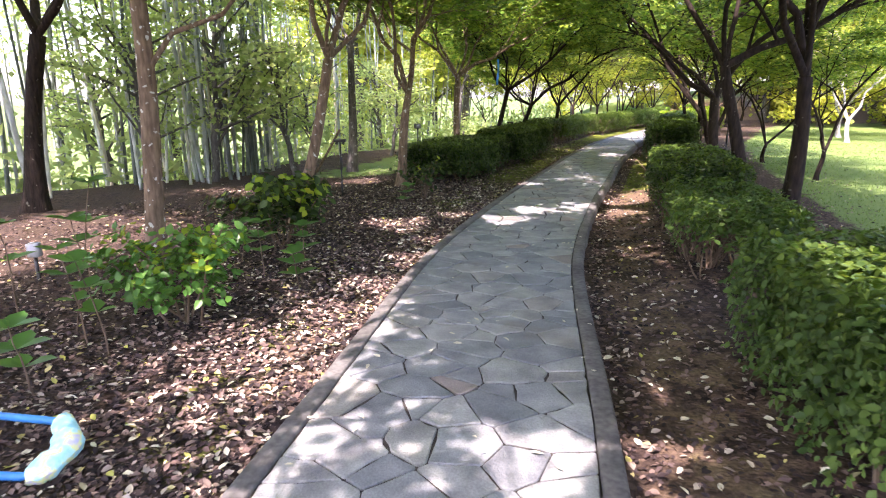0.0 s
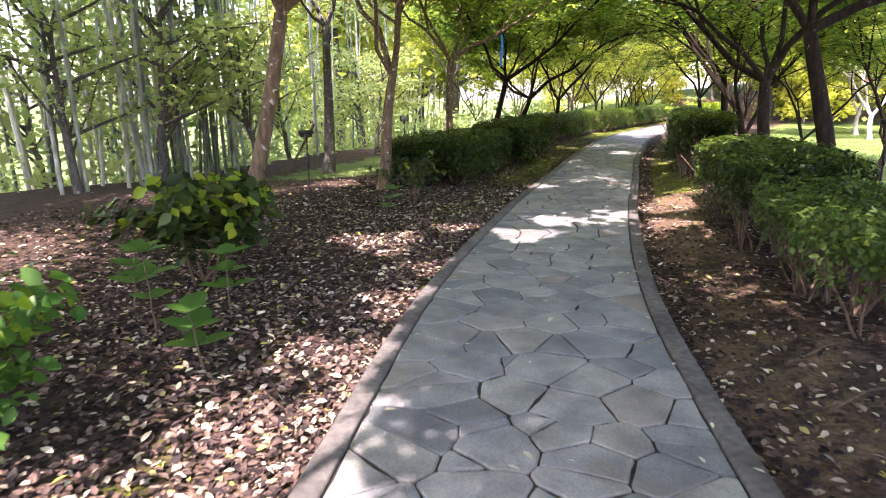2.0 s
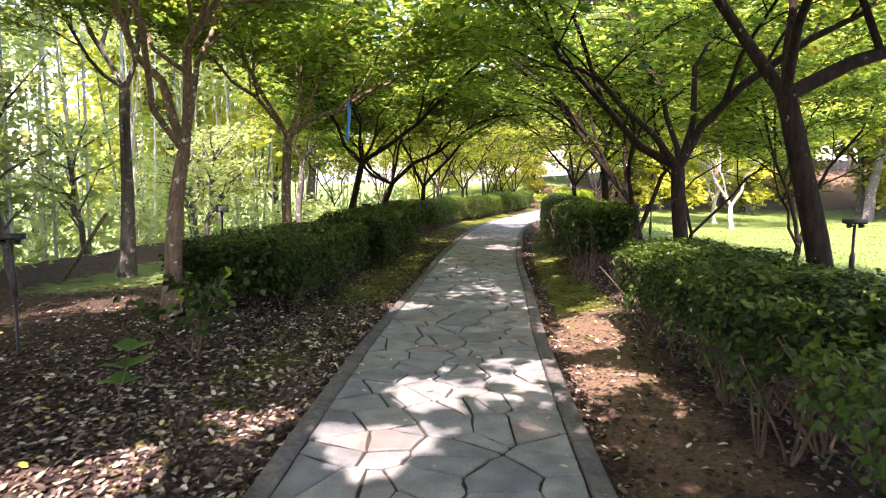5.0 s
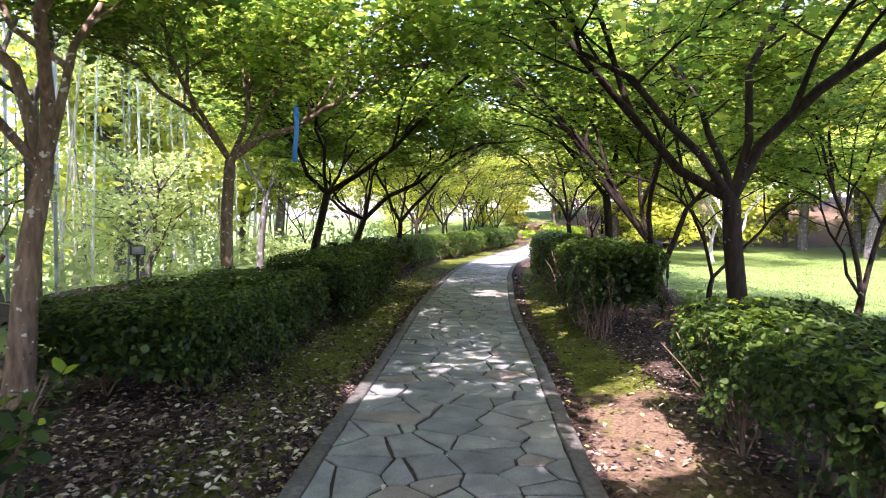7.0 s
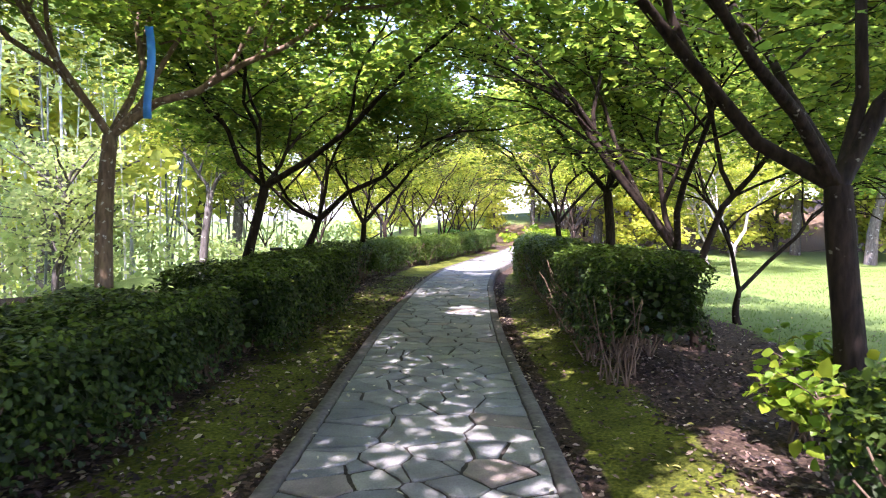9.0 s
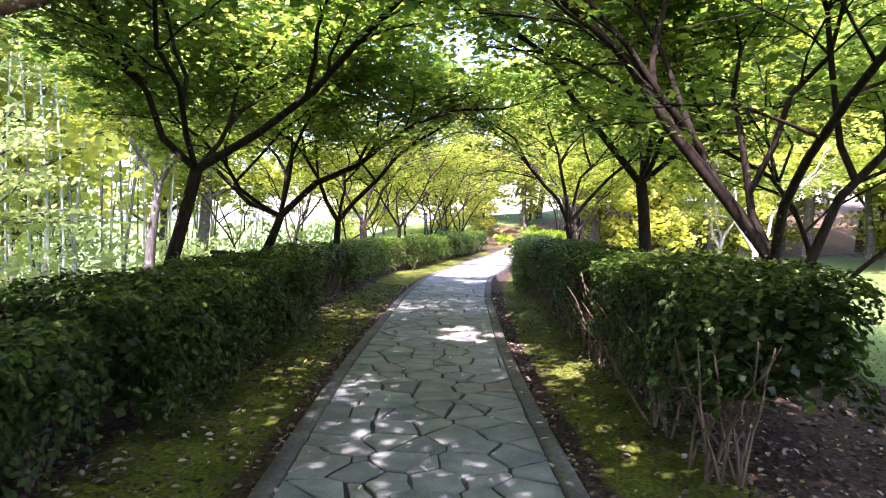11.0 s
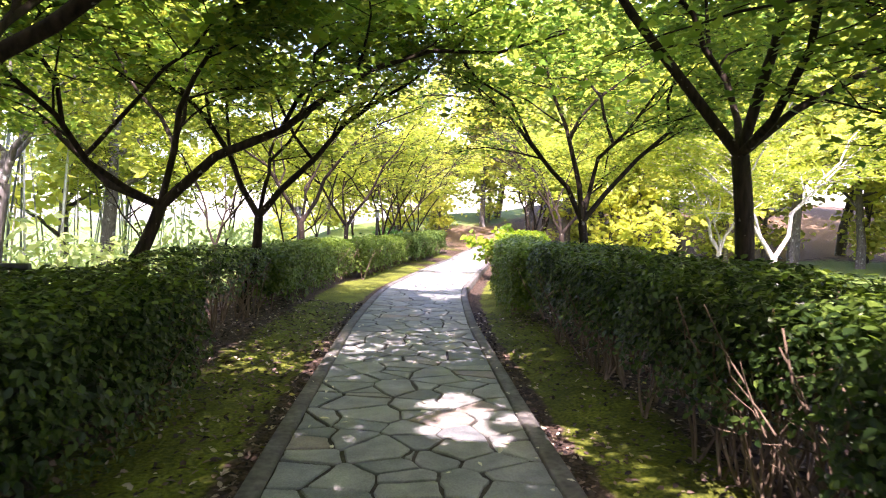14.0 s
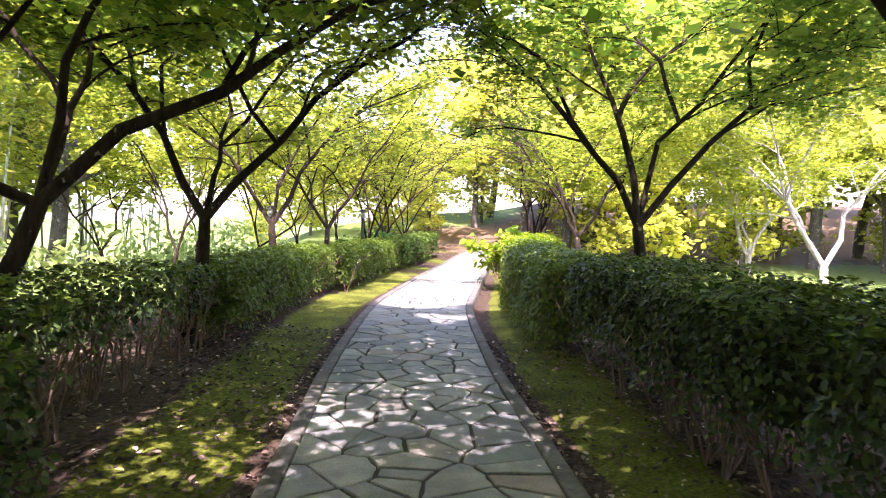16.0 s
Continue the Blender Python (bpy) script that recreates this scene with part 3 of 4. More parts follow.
    q = q[~in_gap(q + np.array([x, y, z0]))]
    v, f = leaves(q, np.column_stack([rng.normal(0, 0.3, (len(q), 2)), np.ones(len(q))]), 0.145 * rng.uniform(0.8, 1.3, len(q)), 0.56, KITE, 0.1, rng)
    piece("upper_crown", raw_mesh("upper_crown", v, f, leaf), ob)
    return ob


def build_hedge(label, s0, s1, near, depth, height, side, seed, leaf=M_HEDGE, density=900, size=0.055, foot=0.16, stems=5, name="hedge", sparse=1.0, core=2400):
    """A clipped hedge run beside the path: stems at the foot, leafy shell above."""
    rng = np.random.default_rng(seed)
    mid = on_path(np.array([(s0 + s1) / 2]), np.array([side * (near + depth / 2)]))[0]
    ob = thing(name, (mid[0], mid[1], ground_at(*mid)), label, "hedge")
    base = np.array([mid[0], mid[1], ground_at(*mid)])
    length = s1 - s0
    n = int(length * (depth + 2 * height) * density * sparse)
    q = rng.uniform(0, 1, n)
    per = depth + 2 * height
    # around the section: near face, top, far face
    e = q * per
    u = np.where(e < height, 0, np.where(e < height + depth, e - height, depth))
    h = np.where(e < height, e, np.where(e < height + depth, height, per - e))
    nu = np.where(e < height, -1.0, np.where(e < height + depth, 0.0, 1.0))
    nh = np.where((e >= height) & (e < height + depth), 1.0, 0.25)
    corner = np.minimum(np.abs(u), np.abs(depth - u)) + np.maximum(0, height - h)
    rnd = np.exp(-corner * 9)
    s = rng.uniform(0, length, n)
    ends = np.minimum(s, length - s)
    deep = rng.exponential(0.05, n)
    lump = 0.06 * lumps(s, h * 2 + u, 4.1, seed) + 0.035 * lumps(s, h + u, 11.0, seed + 2)
    inset = deep - lump + 0.10 * rnd + 0.16 * np.exp(-ends * 9) * (nu != 0)
    u2 = np.where(nu < 0, u + inset, np.where(nu > 0, u - inset, u))
    h2 = np.where(nu == 0, h - inset - 0.12 * np.exp(-ends * 7), h - 0.06 * rnd)
    keep = (h2 > foot + rng.uniform(-0.1, 0.14, n)) & (h2 > 0.03)
    s, u2, h2, nu, nh = s[keep], u2[keep], h2[keep], nu[keep], nh[keep]
    p = on_path(s0 + s, side * (near + u2))
    sd = on_path(s0 + s, side * (near + u2 + 1)) - p
    g = ground_height(p[:, 0], p[:, 1])
    at = np.column_stack([p, g + h2]) - base
    up = np.column_stack([sd * nu[:, None], nh + 0.35]) + rng.normal(0, 0.45, (len(p), 3))
    # leaves coloured lighter, mostly along the top, as if lit from above
    paler = (rng.random(len(at)) < np.where(h2 > height - 0.13, 0.55, 0.07)) & (leaf == M_HEDGE or leaf == M_AZALEA)
    for name2, mat, k in (("foliage", leaf, ~paler), ("young_leaves", M_HEDGE_LIT, paler)):
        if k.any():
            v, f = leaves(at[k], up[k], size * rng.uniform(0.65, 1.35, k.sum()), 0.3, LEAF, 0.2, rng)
            piece(name2, raw_mesh(name2, v, f, mat), ob, "lighter green leaves, tinted as if sunlit" if mat == M_HEDGE_LIT else "")
    if core:
        m = int(length * depth * height * core)
        cs, cu = rng.uniform(0.12, length - 0.12, m), rng.uniform(0.14, depth - 0.14, m)
        p = on_path(s0 + cs, side * (near + cu))
        ch = foot + 0.05 + (height - foot - 0.2) * rng.uniform(0, 1, m) ** 0.8
        q = np.column_stack([p, ground_height(p[:, 0], p[:, 1]) + ch]) - base
        v, f = leaves(q, rng.normal(0, 0.6, (m, 3)) + np.array([0, 0, 0.5]), 0.075 * rng.uniform(0.7, 1.3, m), 0.4, KITE, 0.2, rng)
        piece("inner_leaves", raw_mesh("inner_leaves", v, f, leaf), ob)
    for _ in range(max(2, int(length * stems))):
        a, b = rng.uniform(0.1, length - 0.1), rng.uniform(0.15, 0.85) * depth
        p = on_path(np.array([s0 + a]), np.array([side * (near + b)]))[0]
        foot_z = ground_at(*p)
        wood = []
        for _k in range(rng.integers(2, 5)):
            c = limb_curve((p[0] - base[0], p[1] - base[1], foot_z - base[2] - 0.04), rng.uniform(0, 360), rng.uniform(55, 85), height * rng.uniform(0.7, 1.0), rng, 10, 5)
            wood.append(tube(c, np.linspace(0.011, 0.004, len(c)), 5))
            for _m in range(2):
                w = limb_curve(along(c, rng.uniform(0.3, 0.85)), rng.uniform(0, 360), rng.uniform(10, 60), 0.25, rng, 10, 3)
                wood.append(tube(w, np.linspace(0.005, 0.002, len(w)), 3))
        piece("stem", raw_mesh("stem", *join(wood), M_TWIG, True), ob)
    return ob


def build_shrub(name, label, x, y, radius, height, seed, leaf, size=0.07, count=1600, stems=7, low=0.35, width=0.32, category="shrub", paler=0.0):
    """A loose shrub: bare stems from one root, leaf clumps above."""
    rng = np.random.default_rng(seed)
    base = np.array([x, y, ground_at(x, y)])
    ob = thing(name, base, label, category)
    tips = []
    for k in range(stems):
        c = limb_curve((rng.normal(0, 0.05), rng.normal(0, 0.05), -0.05), k * 360 / stems + rng.uniform(-25, 25), rng.uniform(45, 82), height * rng.uniform(0.85, 1.1), rng, 15, 6)
        c[:, :2] *= np.clip(radius / (np.abs(c[-1, :2]).max() + 1e-6), 0, 1.2) ** 0.5
        wood = [tube(c, np.linspace(0.012, 0.004, len(c)), 6)]
        for m in range(7):
            b = along(c, rng.uniform(0.35, 1.0) * 0.98)
            w = limb_curve(b, rng.uniform(0, 360), rng.uniform(0, 55), radius * rng.uniform(0.25, 0.6), rng, 10, 3)
            wood.append(tube(w, np.linspace(0.005, 0.002, len(w)), 3))
            tips.append(w)
        piece("stem", raw_mesh("stem", *join(wood), M_TWIG, True), ob)
    per = max(1, count // len(tips))
    at = np.vstack([np.array([along(w, v) for v in rng.uniform(0.2, 0.98, per)]) + rng.normal(0, 1, (per, 3)) * np.array([0.06, 0.06, 0.045]) for w in tips])
    at = at[(at[:, 2] > height * low * rng.uniform(0.5, 1.2, len(at)))]
    up = np.column_stack([at[:, :2] / radius * 0.5, np.full(len(at), 0.8)]) + rng.normal(0, 0.4, (len(at), 3))
    fresh = (rng.random(len(at)) < paler) & (at[:, 2] > height * 0.55)
    for name2, mat, k in (("foliage", leaf, ~fresh), ("young_leaves", M_FRESH, fresh)):
        if k.any():
            v, f = leaves(at[k], up[k], size * rng.uniform(0.6, 1.3, k.sum()), width, LEAF, 0.2, rng)
            piece(name2, raw_mesh(name2, v, f, mat), ob, "bright yellow-green young leaves" if mat == M_FRESH and paler else "")
    return ob


def build_sprig(label, x, y, height, seed, size=0.17, count=11):
    """A seedling with a few broad leaves on one stem."""
    rng = np.random.default_rng(seed)
    base = np.array([x, y, ground_at(x, y)])
    ob = thing("seedling", base, label, "plant", "broad-leaved seedlings beside the path")
    c = limb_curve((0, 0, -0.03), rng.uniform(0, 360), 82, height, rng, 8, 5)
    piece("stem", raw_mesh("stem", *tube(c, np.linspace(0.007, 0.003, len(c)), 6), M_TWIG, True), ob)
    at = np.array([along(c, 0.98 - 0.5 * (k // 4) * 0.5) for k in range(count)])
    az = np.arange(count) * 92 + rng.uniform(-25, 25, count)
    hd = np.array([unit(a, 15) for a in az])
    v, f = leaves(at, np.array([[-h[0] * 0.4, -h[1] * 0.4, 1] for h in hd]), size * rng.uniform(0.7, 1.2, count), 0.36, LEAF, 0.15, rng, hd)
    piece("foliage", raw_mesh("foliage", v, f, M_BROAD), ob)
    return ob


# maples that line the path
R, L_, AWAY, NEAR = -20, 160, 70, -110
build_tree("maple_tree", "tall pale trunk blotched with lichen among shrubs", -2.67, 5.62, 0.115, 2.9, [(L_, 55, 3.0, 0.5, 0), (R, 70, 2.6, 0.6, 0), (R + 25, 40, 2.4, 0.35, -1.0), (NEAR, 60, 2.2, 0.4, 0)], (0.05, 0), M_BARK_LICHEN, seed=11, upper=12000, clear=2.2)
build_tree("maple_tree", "forked brown maple with lichen spots beside the path", -2.15, 8.9, 0.115, 2.25, [(L_ + 5, 68, 3.2, 0.62, 0), (R, 58, 3.4, 0.7, 0), (AWAY - 10, 52, 4.2, 0.5, 0), (NEAR + 30, 45, 2.4, 0.4, 0)], (0.6, 0.1), M_BARK_LICHEN, seed=12, clear=2.3)
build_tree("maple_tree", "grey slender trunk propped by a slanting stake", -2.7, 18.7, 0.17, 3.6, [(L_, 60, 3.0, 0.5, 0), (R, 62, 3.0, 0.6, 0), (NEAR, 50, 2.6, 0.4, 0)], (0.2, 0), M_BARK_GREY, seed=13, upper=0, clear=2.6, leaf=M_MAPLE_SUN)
build_tree("maple_tree", "slim maple forked into two upright limbs behind the hedge", -0.86, 12.75, 0.13, 1.8, [(L_ + 5, 62, 3.4, 0.62, 0), (R, 63, 3.4, 0.68, 0), (AWAY, 70, 3.0, 0.5, 0), (NEAR + 25, 50, 3.8, 0.45, 0)], (0.27, 0.1), M_BARK_LICHEN, seed=14, clear=2.1)
build_tree("maple_tree", "straight brown maple with high spreading limbs behind the hedge", 0.45, 16.5, 0.125, 2.3, [(L_, 45, 3.2, 0.55, 0), (R, 35, 3.0, 0.6, 0), (AWAY, 60, 2.8, 0.5, 0), (NEAR, 50, 2.8, 0.5, 0), (R + 40, 65, 2.8, 0.45, 0)], (0.0, 0.2), M_BARK_LICHEN, seed=15, upper=5000, clear=2.2)
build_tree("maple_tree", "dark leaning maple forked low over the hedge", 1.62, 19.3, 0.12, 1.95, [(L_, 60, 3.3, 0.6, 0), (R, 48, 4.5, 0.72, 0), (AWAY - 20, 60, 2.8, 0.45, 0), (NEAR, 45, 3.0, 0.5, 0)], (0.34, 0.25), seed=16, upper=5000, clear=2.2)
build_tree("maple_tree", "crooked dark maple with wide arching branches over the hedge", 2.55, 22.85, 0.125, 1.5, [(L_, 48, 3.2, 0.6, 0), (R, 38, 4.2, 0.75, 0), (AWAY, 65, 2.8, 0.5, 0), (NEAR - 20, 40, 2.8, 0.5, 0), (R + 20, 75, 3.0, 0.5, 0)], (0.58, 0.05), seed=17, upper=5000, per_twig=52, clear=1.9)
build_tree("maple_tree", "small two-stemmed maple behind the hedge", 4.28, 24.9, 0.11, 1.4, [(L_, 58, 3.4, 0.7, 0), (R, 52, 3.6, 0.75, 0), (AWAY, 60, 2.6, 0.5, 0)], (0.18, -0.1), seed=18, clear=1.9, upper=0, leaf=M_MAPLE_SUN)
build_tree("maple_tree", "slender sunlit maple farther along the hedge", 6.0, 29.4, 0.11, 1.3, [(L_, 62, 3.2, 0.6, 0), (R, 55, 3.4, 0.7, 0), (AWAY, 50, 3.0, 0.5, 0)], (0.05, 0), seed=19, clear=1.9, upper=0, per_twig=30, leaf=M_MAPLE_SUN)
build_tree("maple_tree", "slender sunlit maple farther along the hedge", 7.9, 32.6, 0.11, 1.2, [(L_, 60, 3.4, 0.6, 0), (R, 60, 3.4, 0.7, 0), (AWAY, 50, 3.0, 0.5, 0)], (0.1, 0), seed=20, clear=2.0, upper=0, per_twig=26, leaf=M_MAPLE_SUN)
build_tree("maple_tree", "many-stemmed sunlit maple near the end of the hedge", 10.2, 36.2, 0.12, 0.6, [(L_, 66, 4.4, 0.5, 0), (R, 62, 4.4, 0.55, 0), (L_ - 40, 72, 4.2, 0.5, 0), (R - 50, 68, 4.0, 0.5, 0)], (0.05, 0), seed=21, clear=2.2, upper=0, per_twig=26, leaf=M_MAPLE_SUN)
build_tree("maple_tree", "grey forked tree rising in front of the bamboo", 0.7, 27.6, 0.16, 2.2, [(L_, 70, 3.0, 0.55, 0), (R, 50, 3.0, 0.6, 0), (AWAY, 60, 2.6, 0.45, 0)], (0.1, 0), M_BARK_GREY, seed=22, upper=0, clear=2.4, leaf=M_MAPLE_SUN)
build_tree("broadleaf_tree", "dark thick tree at the edge of the bamboo", -6.3, 9.6, 0.19, 2.6, [(R, 38, 4.2, 0.5, 0), (L_, 60, 3.8, 0.6, 0), (AWAY, 60, 3.8, 0.5, 0), (NEAR, 55, 3.8, 0.5, 0)], (0.45, 0), seed=46, clear=2.8)
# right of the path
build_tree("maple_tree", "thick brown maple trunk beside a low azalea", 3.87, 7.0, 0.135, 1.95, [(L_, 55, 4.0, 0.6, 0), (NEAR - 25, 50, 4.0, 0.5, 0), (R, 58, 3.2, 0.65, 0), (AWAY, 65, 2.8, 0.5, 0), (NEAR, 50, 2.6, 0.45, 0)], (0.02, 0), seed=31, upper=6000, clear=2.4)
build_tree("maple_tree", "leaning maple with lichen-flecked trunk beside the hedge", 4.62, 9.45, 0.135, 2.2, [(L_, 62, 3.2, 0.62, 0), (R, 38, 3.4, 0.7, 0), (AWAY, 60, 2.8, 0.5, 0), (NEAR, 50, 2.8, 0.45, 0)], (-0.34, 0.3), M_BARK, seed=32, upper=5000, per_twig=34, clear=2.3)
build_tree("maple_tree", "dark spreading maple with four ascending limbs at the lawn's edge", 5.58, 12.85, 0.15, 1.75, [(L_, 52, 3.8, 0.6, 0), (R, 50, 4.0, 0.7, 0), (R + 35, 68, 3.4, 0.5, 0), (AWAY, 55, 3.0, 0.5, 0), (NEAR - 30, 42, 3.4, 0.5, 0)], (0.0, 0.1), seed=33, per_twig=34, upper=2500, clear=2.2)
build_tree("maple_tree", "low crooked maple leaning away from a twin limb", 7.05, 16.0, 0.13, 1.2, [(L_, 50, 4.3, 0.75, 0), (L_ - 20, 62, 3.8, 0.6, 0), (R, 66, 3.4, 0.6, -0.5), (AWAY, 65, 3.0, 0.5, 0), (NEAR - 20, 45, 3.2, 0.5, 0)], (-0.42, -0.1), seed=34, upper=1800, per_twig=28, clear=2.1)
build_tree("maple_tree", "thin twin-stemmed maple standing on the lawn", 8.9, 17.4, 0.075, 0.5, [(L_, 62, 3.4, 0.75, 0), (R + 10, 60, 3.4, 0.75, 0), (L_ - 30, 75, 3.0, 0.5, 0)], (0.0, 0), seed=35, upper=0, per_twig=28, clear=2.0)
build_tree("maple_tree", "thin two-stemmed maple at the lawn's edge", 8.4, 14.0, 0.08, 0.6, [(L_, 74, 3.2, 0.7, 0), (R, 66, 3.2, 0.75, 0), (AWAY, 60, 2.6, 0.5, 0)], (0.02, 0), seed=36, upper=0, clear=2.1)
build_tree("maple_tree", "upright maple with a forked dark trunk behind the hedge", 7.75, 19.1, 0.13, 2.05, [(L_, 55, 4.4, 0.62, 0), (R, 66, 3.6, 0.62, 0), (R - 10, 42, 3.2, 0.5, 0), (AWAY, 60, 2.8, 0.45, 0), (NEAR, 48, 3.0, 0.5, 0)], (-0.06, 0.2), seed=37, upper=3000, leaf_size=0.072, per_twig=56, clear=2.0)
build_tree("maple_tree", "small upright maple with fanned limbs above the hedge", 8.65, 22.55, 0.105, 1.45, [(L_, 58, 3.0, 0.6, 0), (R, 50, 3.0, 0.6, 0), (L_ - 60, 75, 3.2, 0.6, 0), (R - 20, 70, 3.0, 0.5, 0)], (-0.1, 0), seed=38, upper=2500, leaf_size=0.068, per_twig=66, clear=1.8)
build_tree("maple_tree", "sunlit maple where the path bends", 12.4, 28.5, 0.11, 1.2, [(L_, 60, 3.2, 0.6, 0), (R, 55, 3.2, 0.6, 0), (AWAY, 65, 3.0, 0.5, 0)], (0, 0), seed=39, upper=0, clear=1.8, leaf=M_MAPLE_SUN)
build_tree("maple_tree", "tree across the lawn with sunlight painted into its pale bark", 16.4, 25.6, 0.13, 0.9, [(L_, 60, 3.2, 0.7, 0), (R, 55, 3.4, 0.7, 0), (AWAY, 60, 3.0, 0.5, 0)], (0, 0), M_BARK_SUNLIT, seed=40, upper=0, clear=1.6, leaf=M_MAPLE_SUN)
build_tree("maple_tree", "tree across the lawn with sunlight painted into its pale bark", 17.9, 28.6, 0.13, 0.9, [(L_, 62, 3.2, 0.7, 0), (R, 55, 3.4, 0.7, 0), (AWAY, 60, 3.0, 0.5, 0)], (0, 0), M_BARK_SUNLIT, seed=41, upper=0, clear=1.6, leaf=M_MAPLE_SUN)
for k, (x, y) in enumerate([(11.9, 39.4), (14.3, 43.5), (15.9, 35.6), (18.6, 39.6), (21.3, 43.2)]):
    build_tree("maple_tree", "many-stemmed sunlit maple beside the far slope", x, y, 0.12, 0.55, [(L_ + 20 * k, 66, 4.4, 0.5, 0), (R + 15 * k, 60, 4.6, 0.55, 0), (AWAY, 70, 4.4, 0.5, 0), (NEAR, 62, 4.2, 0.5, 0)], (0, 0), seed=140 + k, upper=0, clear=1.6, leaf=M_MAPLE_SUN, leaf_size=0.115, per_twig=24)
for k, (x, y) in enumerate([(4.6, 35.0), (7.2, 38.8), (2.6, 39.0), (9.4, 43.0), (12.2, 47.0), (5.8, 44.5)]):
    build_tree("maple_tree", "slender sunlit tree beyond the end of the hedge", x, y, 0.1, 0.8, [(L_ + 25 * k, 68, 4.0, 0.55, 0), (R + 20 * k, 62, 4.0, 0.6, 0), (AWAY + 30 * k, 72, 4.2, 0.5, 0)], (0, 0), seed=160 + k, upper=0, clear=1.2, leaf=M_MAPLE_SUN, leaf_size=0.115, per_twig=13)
# behind the start: unseen dense-crowned maples, added to shade the path there
build_tree("maple_tree", "unseen forked maple added to shade the start of the path", -3.0, 1.0, 0.12, 2.4, [(L_, 60, 3.2, 0.6, 0), (R + 8, 40, 4.4, 0.5, 0), (R, 52, 5.2, 0.7, 0), (AWAY, 60, 4.4, 0.5, 0), (AWAY - 45, 52, 5.2, 0.6, 0), (NEAR, 50, 3.0, 0.5, 0)], (0, 0), seed=43, upper=17000, clear=2.6)
build_tree("maple_tree", "unseen forked maple added to shade the start of the path", 2.6, -0.6, 0.12, 2.4, [(L_, 52, 4.2, 0.6, 0), (R, 50, 3.0, 0.7, 0), (AWAY, 55, 5.0, 0.6, 0), (AWAY + 25, 60, 5.0, 0.5, 0), (AWAY - 30, 55, 4.5, 0.5, 0), (NEAR, 50, 3.0, 0.5, 0)], (0, 0), seed=44, upper=17000, clear=2.6)

# clipped hedges
y2s = run_at
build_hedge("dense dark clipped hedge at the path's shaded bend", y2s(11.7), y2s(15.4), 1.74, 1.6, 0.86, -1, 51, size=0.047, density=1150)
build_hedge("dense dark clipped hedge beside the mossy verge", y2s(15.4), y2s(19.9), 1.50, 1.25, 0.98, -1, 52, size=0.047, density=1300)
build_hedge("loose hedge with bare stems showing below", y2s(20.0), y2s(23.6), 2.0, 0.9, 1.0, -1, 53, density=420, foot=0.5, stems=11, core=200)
# farther hedges wear lighter leaves, with the sunlight put into their colour
build_hedge("clipped hedge catching sunlight along the verge", y2s(23.7), y2s(28.4), 1.85, 0.9, 0.95, -1, 54, leaf=M_HEDGE_LIT, density=750)
build_hedge("sunlit clipped hedge toward the end of the path", y2s(28.5), y2s(33.5), 1.6, 0.9, 0.92, -1, 55, leaf=M_HEDGE_LIT, density=600, size=0.06)
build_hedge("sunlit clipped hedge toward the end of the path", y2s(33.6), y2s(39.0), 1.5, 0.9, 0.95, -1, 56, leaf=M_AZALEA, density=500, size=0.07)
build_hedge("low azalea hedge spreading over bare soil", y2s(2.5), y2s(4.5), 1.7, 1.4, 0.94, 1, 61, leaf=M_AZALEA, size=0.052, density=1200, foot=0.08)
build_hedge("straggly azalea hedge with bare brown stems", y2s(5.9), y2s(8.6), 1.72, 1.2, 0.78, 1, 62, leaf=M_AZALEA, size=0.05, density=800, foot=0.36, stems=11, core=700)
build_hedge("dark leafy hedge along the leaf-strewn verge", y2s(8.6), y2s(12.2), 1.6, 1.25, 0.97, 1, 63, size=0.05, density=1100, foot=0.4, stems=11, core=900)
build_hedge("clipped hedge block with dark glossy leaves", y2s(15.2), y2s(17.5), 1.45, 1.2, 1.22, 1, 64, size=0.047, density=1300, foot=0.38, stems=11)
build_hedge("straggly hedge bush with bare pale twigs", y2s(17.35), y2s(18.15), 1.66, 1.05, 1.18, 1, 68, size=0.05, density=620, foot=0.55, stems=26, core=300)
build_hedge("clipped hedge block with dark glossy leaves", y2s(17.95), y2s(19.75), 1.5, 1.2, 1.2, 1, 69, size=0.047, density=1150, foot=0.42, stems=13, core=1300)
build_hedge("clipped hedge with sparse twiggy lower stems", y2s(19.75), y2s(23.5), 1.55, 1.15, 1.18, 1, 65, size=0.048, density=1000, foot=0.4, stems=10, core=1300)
# far right hedges: lighter leaf colours paint in the sun
build_hedge("bright clipped hedge where the path bends", y2s(23.6), y2s(29.0), 1.35, 1.0, 1.15, 1, 66, leaf=M_HEDGE_LIT, density=750)
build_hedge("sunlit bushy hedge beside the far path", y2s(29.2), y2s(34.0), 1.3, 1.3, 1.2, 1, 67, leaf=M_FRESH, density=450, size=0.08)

# loose shrubs and seedlings
build_shrub("shrub", "small evergreen shrub with bare stems in leaf litter", -2.0, 4.6, 0.5, 0.85, 71, M_BROAD, 0.075, 1300, paler=0.3)
build_shrub("shrub", "dark glossy evergreen shrub with bare stems", -1.9, 7.2, 0.55, 0.95, 72, M_HEDGE, 0.1, 1500, paler=0.16)
build_shrub("shrub", "leafy twiggy bush at the hedge's end", -0.3, 10.9, 0.4, 0.85, 73, M_HEDGE, 0.085, 420, low=0.5, paler=0.1)
build_shrub("shrub", "bright yellow-green bush lit by the sun", 4.95, 12.1, 0.5, 0.8, 74, M_FRESH, 0.10, 700, low=0.3)
build_shrub("shrub", "bright yellow-green bush lit by the sun", 5.3, 13.0, 0.4, 0.7, 75, M_FRESH, 0.10, 450, low=0.3)
